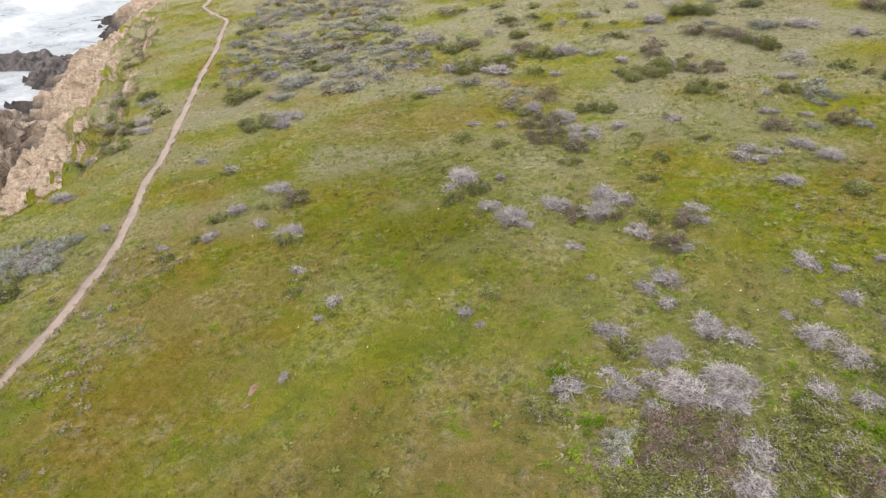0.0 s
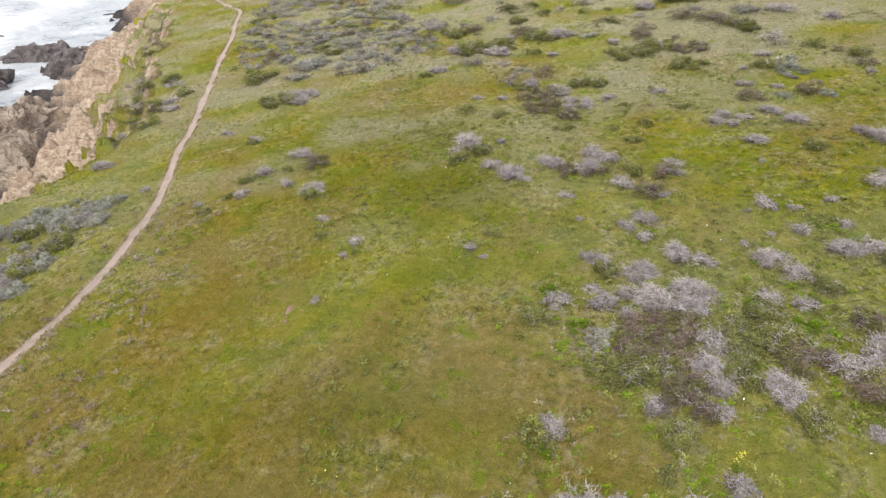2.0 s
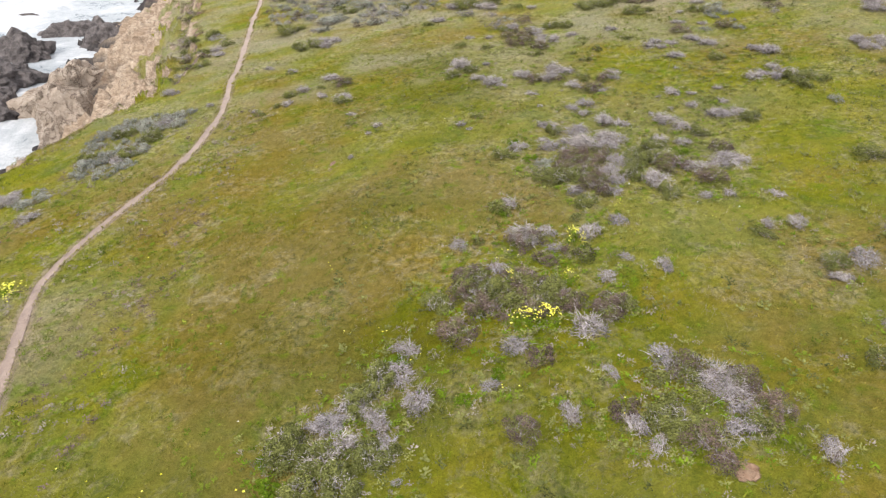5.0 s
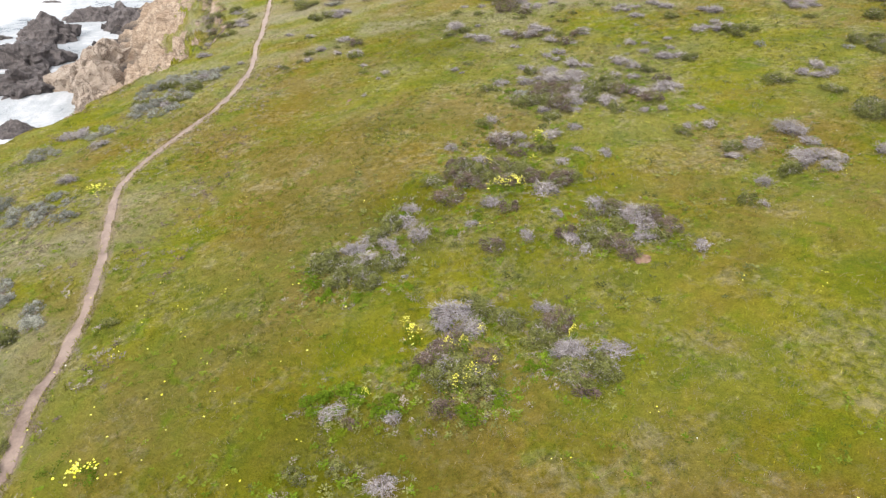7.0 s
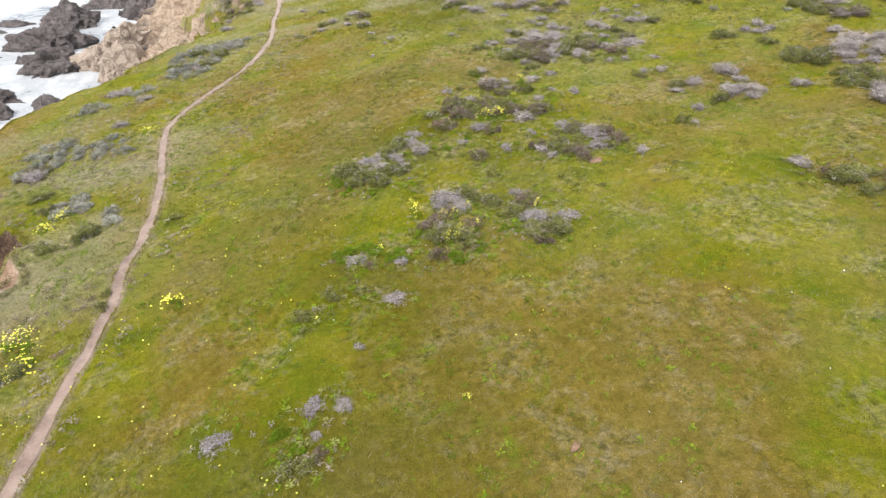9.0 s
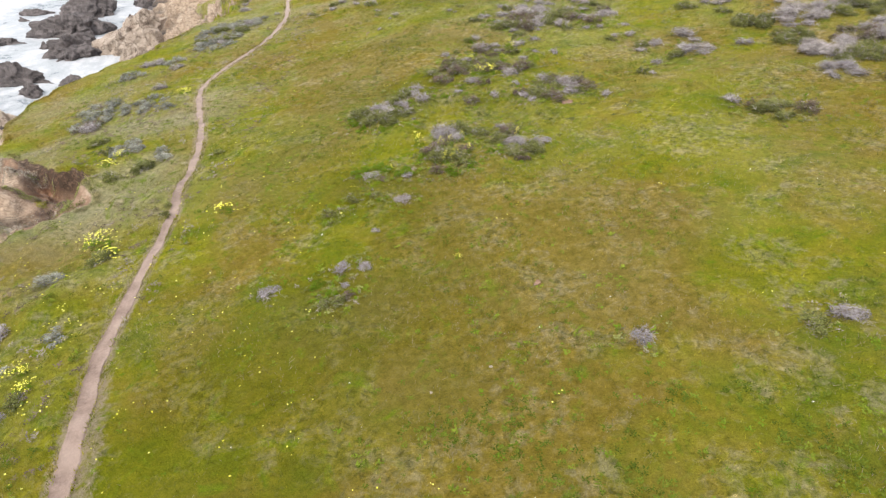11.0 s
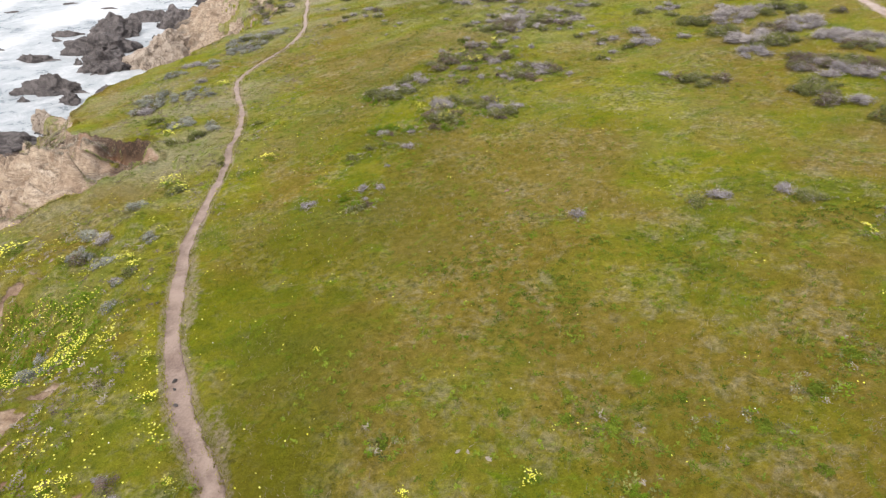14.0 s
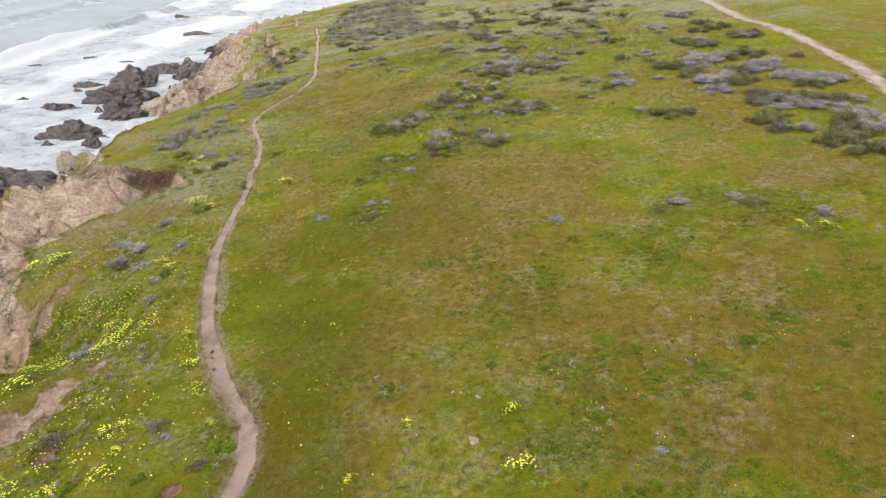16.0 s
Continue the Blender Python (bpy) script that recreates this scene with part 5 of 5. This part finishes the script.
def make_blades(name, base, tint):
    m, n, l, b = material(name, 0.8)
    pos = position(n)
    c = turf_colour(n, l, pos) if base is None else base
    tone = attribute(n, "tone")
    c = mix(n, l, 1.0, c, ramp(n, l, tone, [(0, (0.6, 0.6, 0.58)), (0.6, (1.05, 1.05, 1.0)), (1, tint)]), "MULTIPLY")
    l.new(c, b.inputs["Base Color"])
    t = n.new("ShaderNodeBsdfTranslucent")
    l.new(c, t.inputs["Color"])
    s = n.new("ShaderNodeMixShader")
    s.inputs[0].default_value = 0.35
    l.new(b.outputs[0], s.inputs[1])
    l.new(t.outputs[0], s.inputs[2])
    l.new(s.outputs[0], n["Material Output"].inputs["Surface"])
    return m


BLADES = make_blades("grass_blades", None, (1.6, 1.52, 1.5))
THATCH = make_blades("dry_thatch", (0.30, 0.245, 0.17), (1.5, 1.5, 1.5))


def blades(name, mat, x, y, rng, tall, wide, lean, label):
    """One triangle a blade, leaning with the sea wind."""
    k = len(x)
    z = land(x, y) - 0.02
    ang = rng.uniform(0, 2 * np.pi, k)
    h = tall * rng.uniform(0.5, 1.4, k)
    w = wide * rng.uniform(0.6, 1.3, k)
    dx, dy = np.cos(ang), np.sin(ang)
    out = lean * h * rng.uniform(0.2, 1.2, k)
    la = rng.uniform(0, 2 * np.pi, k)
    a = np.stack([x - dx * w, y - dy * w, z], -1)
    b = np.stack([x + dx * w, y + dy * w, z], -1)
    c = np.stack([x + np.cos(la) * out + 0.3 * out, y + np.sin(la) * out, z + h], -1)
    verts = np.stack([a, b, c], 1).reshape(-1, 3)
    tone = np.repeat(rng.uniform(0, 1, k), 3)
    ob = new(name, toned(name, verts, np.arange(3 * k).reshape(-1, 3), tone, mat))
    for key, v in sward(x, y).items():
        ob.data.attributes.new(key, "FLOAT", "POINT").data.foreach_set("value", np.repeat(v, 3).astype(np.float32))
    tagged(ob, label, "grass", kind="stuff")


gx_, gy_, rng_ = scatter(520000, 1, -34, 36, -38, 100, 0.45)
clump = fbm(gx_ * 1.6, gy_ * 1.6, 3, 181)
keep_ = clump > rng_.uniform(0.25, 0.62, len(gx_))
gx_, gy_ = gx_[keep_], gy_[keep_]
far_ = 1 + 0.017 * np.maximum(gy_ + 38, 0)
blades("grass", BLADES, gx_, gy_, rng_, 0.085 * far_ ** 0.4, 0.014 * far_ ** 0.8, 0.9, "short moss green and rusty meadow grass")
gx_, gy_, rng_ = scatter(130000, 3, -24, 24, -38, 40)
keep_ = fbm(gx_ * 0.5, gy_ * 0.5, 4, 191) > rng_.uniform(0.5, 0.72, len(gx_))
blades("dry_grass", THATCH, gx_[keep_], gy_[keep_], rng_, 0.12, 0.008, 1.3, "pale dry straw lying among green grass")


def herbs(name, mat, x, y, rng, size, leaves, label, category="plants", leaf=0.3):
    """Flat leafy rosettes."""
    k = len(x)
    x, y = np.repeat(x, leaves), np.repeat(y, leaves)
    s = np.repeat(size * rng.uniform(0.5, 1.3, k), leaves)
    tone = np.repeat(rng.uniform(0, 0.8, k), leaves)
    ang = rng.uniform(0, 2 * np.pi, k * leaves)
    rad = s * rng.uniform(0.1, 1.0, k * leaves)
    x, y = x + rad * np.cos(ang), y + rad * np.sin(ang)
    c = np.stack([x, y, land(x, y) + s * rng.uniform(0.15, 0.7, k * leaves)], -1)
    u = np.stack([np.cos(ang), np.sin(ang), rng.uniform(-0.2, 0.7, k * leaves)], -1) * (s * leaf)[:, None]
    v = np.stack([-np.sin(ang), np.cos(ang), rng.normal(0, 0.3, k * leaves)], -1) * (s * leaf * 0.57)[:, None]
    verts = np.stack([c - u, c + v, c + u, c - v], 1).reshape(-1, 3)
    tone = np.repeat(np.clip(tone + rng.uniform(0, 0.4, k * leaves), 0, 1), 4)
    tagged(new(name, toned(name, verts, np.arange(4 * k * leaves).reshape(-1, 4), tone, mat)), label, category, kind="stuff")


hx_, hy_, rng_ = scatter(16000, 4, -26, 26, -38, 34)
patch = fbm(hx_ * 0.35, hy_ * 0.35, 3, 201) + 0.16 * smooth(-18, -26, hy_) * smooth(-6, 0, hx_)
keep_ = patch > rng_.uniform(0.52, 0.72, len(hx_))
herbs("herbs", HERB, hx_[keep_], hy_[keep_], rng_, 0.115, 12, "low dark green leafy herbs dotted through the turf")
hx_, hy_, rng_ = scatter(5000, 5, -26, 24, -38, 34)
keep_ = fbm(hx_ * 0.4, hy_ * 0.4, 3, 211) > rng_.uniform(0.55, 0.75, len(hx_))
herbs("herbs", LUSH, hx_[keep_], hy_[keep_], rng_, 0.11, 11, "bright green leafy herbs dotted through the turf")


hx_, hy_, rng_ = scatter(7000, 24, -4, 26, -14, 60)
keep_ = fbm(hx_ * 0.28, hy_ * 0.28, 3, 261) > rng_.uniform(0.47, 0.68, len(hx_))
hx_, hy_ = np.repeat(hx_[keep_], 22), np.repeat(hy_[keep_], 22)
blades("dry_stubble", STUBBLE, hx_ + rng_.normal(0, 0.11, len(hx_)), hy_ + rng_.normal(0, 0.11, len(hx_)), rng_, 0.09, 0.006, 1.1, "low grey dead stubble dotted through the grass")
hx_, hy_, rng_ = scatter(6500, 28, -12, 18, -38, 30)
keep_ = fbm(hx_ * 0.4, hy_ * 0.4, 5, 262) > rng_.uniform(0.50, 0.66, len(hx_))
hx_, hy_ = np.repeat(hx_[keep_], 16), np.repeat(hy_[keep_], 16)
blades("dry_stubble", THATCH, hx_ + rng_.normal(0, 0.09, len(hx_)), hy_ + rng_.normal(0, 0.09, len(hx_)), rng_, 0.10, 0.006, 1.2, "tufts of dull straw-coloured stubble in short grass")
hx_, hy_, rng_ = scatter(26000, 29, -16, 20, -38, 34)
keep_ = fbm(hx_ * 0.5, hy_ * 0.5, 5, 263) > rng_.uniform(0.44, 0.62, len(hx_))
hx_, hy_ = np.repeat(hx_[keep_], 12), np.repeat(hy_[keep_], 12)
blades("grass_tufts", TUFT, hx_ + rng_.normal(0, 0.06, len(hx_)), hy_ + rng_.normal(0, 0.06, len(hx_)), rng_, 0.11, 0.009, 1.0, "fresh green grass tufts scattered through the sward")
hx_, hy_, rng_ = scatter(9000, 25, -4, 28, -8, 70)
keep_ = fbm(hx_ * 0.28, hy_ * 0.28, 3, 261) > rng_.uniform(0.45, 0.66, len(hx_))
herbs("low_scrub", LEAF, hx_[keep_], hy_[keep_], rng_, 0.15, 14, "low olive scrub seedlings dotted through the grass")


# herbs and seedlings crowd round the feet of the shrubs
rng_ = np.random.default_rng(77)
feet = np.array([p for p in PLANTED if p[2] > 0.6 and p[1] < 27 and -6 < p[0] < 17])
for mat, many, size, leaf_, label in ((LUSH, 5, 0.13, 0.26, "fresh green herbs round the feet of shrubs"), (LEAF, 9, 0.13, 0.24, "olive seedlings round the feet of shrubs"), (STUBBLE, 5, 0.12, 0.2, "withered herbs round the feet of shrubs")):
    k_ = np.repeat(np.arange(len(feet)), many)
    turn_, out_ = rng_.uniform(0, 2 * np.pi, len(k_)), rng_.uniform(0.35, 0.85, len(k_)) + rng_.exponential(0.12, len(k_))
    herbs("low_scrub", mat, feet[k_, 0] + feet[k_, 2] * out_ * np.cos(turn_), feet[k_, 1] + feet[k_, 2] * out_ * np.sin(turn_), rng_, size, 16, label, leaf=leaf_)


hx_, hy_, rng_ = scatter(6000, 27, 0, 18, -38, -24)
keep_ = fbm(hx_ * 0.45, hy_ * 0.45, 3, 271) > rng_.uniform(0.46, 0.68, len(hx_))
herbs("herbs", HERB, hx_[keep_], hy_[keep_], rng_, 0.10, 12, "low dark green leafy herbs in the open turf")


for mat, seed, label in ((BROWN, 41, "brown withered herbs on the seaward slope"), (STUBBLE, 42, "grey withered herbs on the seaward slope"), (HERB, 43, "dark green herbs on the seaward slope")):
    hx_, hy_, rng_ = scatter(5200, seed, -25, -10, -37, 22)
    keep_ = fbm(hx_ * 0.5, hy_ * 0.5, 4, 320 + seed) > rng_.uniform(0.5, 0.68, len(hx_))
    herbs("slope_herbs", mat, hx_[keep_], hy_[keep_], rng_, 0.15, 18, label, leaf=0.2)


def on_cliff(count, seed, near, far, y0, y1, patch_seed, cut):
    """Places on the broken face, between two distances out from the edge of the turf."""
    rng = np.random.default_rng(seed)
    y = rng.uniform(y0, y1, count)
    x = lip(y) - rng.uniform(near, far * 1.5, count)
    d = off_edge(x, y)
    ok = (d > near) & (d < far) & (fbm(x * 0.45, y * 0.45, 4, patch_seed) - 0.05 * np.maximum(d, 0) > rng.uniform(cut - 0.06, cut + 0.06, count))
    return x[ok], y[ok], rng


for mat, seed, label in ((LEAF, 31, "dark olive scrub clinging to the cliff"), (STUBBLE, 32, "withered scrub clinging to the cliff"), (BROWN, 33, "brown dead scrub clinging to the cliff")):
    hx_, hy_, rng_ = on_cliff(8500, seed, 0.4, 6.0, -34, 80, 280 + seed, 0.51)
    herbs("cliff_scrub", mat, hx_, hy_, rng_, 0.24, 40, label, leaf=0.15)
hx_, hy_, rng_ = on_cliff(1500, 35, 0.9, 4.0, -11.8, -6.2, 293, 0.56)
herbs("cliff_scrub", BROWN, hx_[::2], hy_[::2], rng_, 0.16, 30, "brown scrub on the floor of the slump", leaf=0.17)
herbs("cliff_scrub", LEAF, hx_[1::2], hy_[1::2], rng_, 0.16, 30, "olive scrub on the floor of the slump", leaf=0.17)
hx_, hy_, rng_ = on_cliff(16000, 34, -0.35, 0.06, -36, 70, 291, 0.42)
blades("rim_grass", BLADES, np.repeat(hx_, 5) + rng_.normal(0, 0.07, len(hx_) * 5), np.repeat(hy_, 5) + rng_.normal(0, 0.07, len(hx_) * 5), rng_, 0.11, 0.013, 1.2, "long grass hanging over the cliff edge")
k_ = rng_.integers(0, len(PATH), 30000)
side_ = rng_.choice([-1.0, 1.0], 30000)
out_ = PATH_HALF[k_] * 1.05 + np.abs(rng_.normal(0, 0.09, 30000)) - 0.07
bx_, by_ = PATH[k_, 0] + side_ * out_ + rng_.normal(0, 0.02, 30000), PATH[k_, 1] + rng_.normal(0, 0.12, 30000)
keep_ = fbm(bx_ * 1.5, by_ * 1.5, 3, 301) > rng_.uniform(0.35, 0.6, 30000)
blades("path_edge_grass", BLADES, bx_[keep_], by_[keep_], rng_, 0.09, 0.014, 1.0, "ragged grass leaning over the path edge")


def loose_flowers(name, mat, x, y, rng, size, label):
    k = len(x)
    z = land(x, y) + rng.uniform(0.08, 0.22, k)
    r = size * rng.uniform(0.7, 1.3, k)
    verts = [np.stack([x, y, z - 0.4 * r], -1)]
    for j in range(6):
        a = j * math.pi / 3
        verts.append(np.stack([x + r * math.cos(a), y + r * math.sin(a), z + rng.normal(0, 0.3, k) * r], -1))
    verts = np.stack(verts, 1).reshape(-1, 3)
    base = np.arange(k)[:, None] * 7
    faces = np.concatenate([base + np.array([[0, 1 + j, 1 + (j + 1) % 6]]) for j in range(6)])
    tagged(new(name, toned(name, verts, faces, np.repeat(rng.uniform(0, 1, k), 7), mat)), label, "flowers", kind="stuff")


fx_, fy_, rng_ = scatter(90000, 6, -27, -3, -38, -4)
FLOWER_BANK = ((-19.0, -26.0, -12.1, -26.6), (-18.4, -23.9, -14.2, -23.7))
slope_patch = np.exp(-(strip_gap(fx_, fy_, *FLOWER_BANK[0], 0.0) / 1.0) ** 2) + 0.5 * np.exp(-(strip_gap(fx_, fy_, *FLOWER_BANK[1], 0.0) / 0.8) ** 2)
side = 0.12 * smooth(-10.5, -13, fx_) * smooth(-12, -22, fy_) * smooth(0.50, 0.64, fbm(fx_ * 0.7, fy_ * 0.7, 3, 221)) + 0.008
slope_patch = slope_patch + 0.3 * np.exp(-(strip_gap(fx_, fy_, -9.7, -26.8, -7.6, -31.6, 0.0) / 0.45) ** 2) + 0.5 * smooth(0.46, 0.60, fbm(fx_ * 0.8, fy_ * 0.8, 3, 233)) * smooth(-30.5, -32.5, fy_) * smooth(-8.5, -10, fx_)
keep_ = np.maximum(slope_patch * smooth(0.3, 0.6, fbm(fx_ * 1.3, fy_ * 1.3, 2, 231)), side) * 0.9 > rng_.uniform(0, 1, len(fx_))
loose_flowers("wildflowers", PETAL, fx_[keep_], fy_[keep_], rng_, 0.028, "yellow wildflowers scattered down the seaward slope")
gx_, gy_, rng_ = scatter(9000, 16, -19.5, -12.5, -31, -22)
keep_ = np.exp(-(strip_gap(gx_, gy_, *FLOWER_BANK[0], 0.0) / 1.2) ** 2) + 0.7 * np.exp(-(strip_gap(gx_, gy_, *FLOWER_BANK[1], 0.0) / 1.1) ** 2) > rng_.uniform(0.1, 1, len(gx_))
herbs("herbs", LUSH, gx_[keep_][:1200], gy_[keep_][:1200], rng_, 0.13, 12, "bright green leaves under yellow wildflowers")
fx_, fy_, rng_ = scatter(170, 13, -12, 16, -38, 6)
keep_ = fbm(fx_ * 0.25, fy_ * 0.25, 2, 241) > rng_.uniform(0.46, 0.70, len(fx_))
fx_, fy_ = np.repeat(fx_[keep_], 3), np.repeat(fy_[keep_], 3)
fx_, fy_ = fx_ + rng_.normal(0, 0.16, len(fx_)), fy_ + rng_.normal(0, 0.16, len(fx_))
keep_ = path_gap(fx_, fy_, PATH, PATH_HALF) > 0.05
loose_flowers("wildflowers", PETAL, fx_[keep_], fy_[keep_], rng_, 0.021, "single pale yellow wildflowers in the meadow")
fx_, fy_, rng_ = scatter(90, 14, -14, 16, -38, 30)
loose_flowers("wildflowers", WHITE_PETAL, fx_, fy_, rng_, 0.02, "single white wildflowers in the meadow")
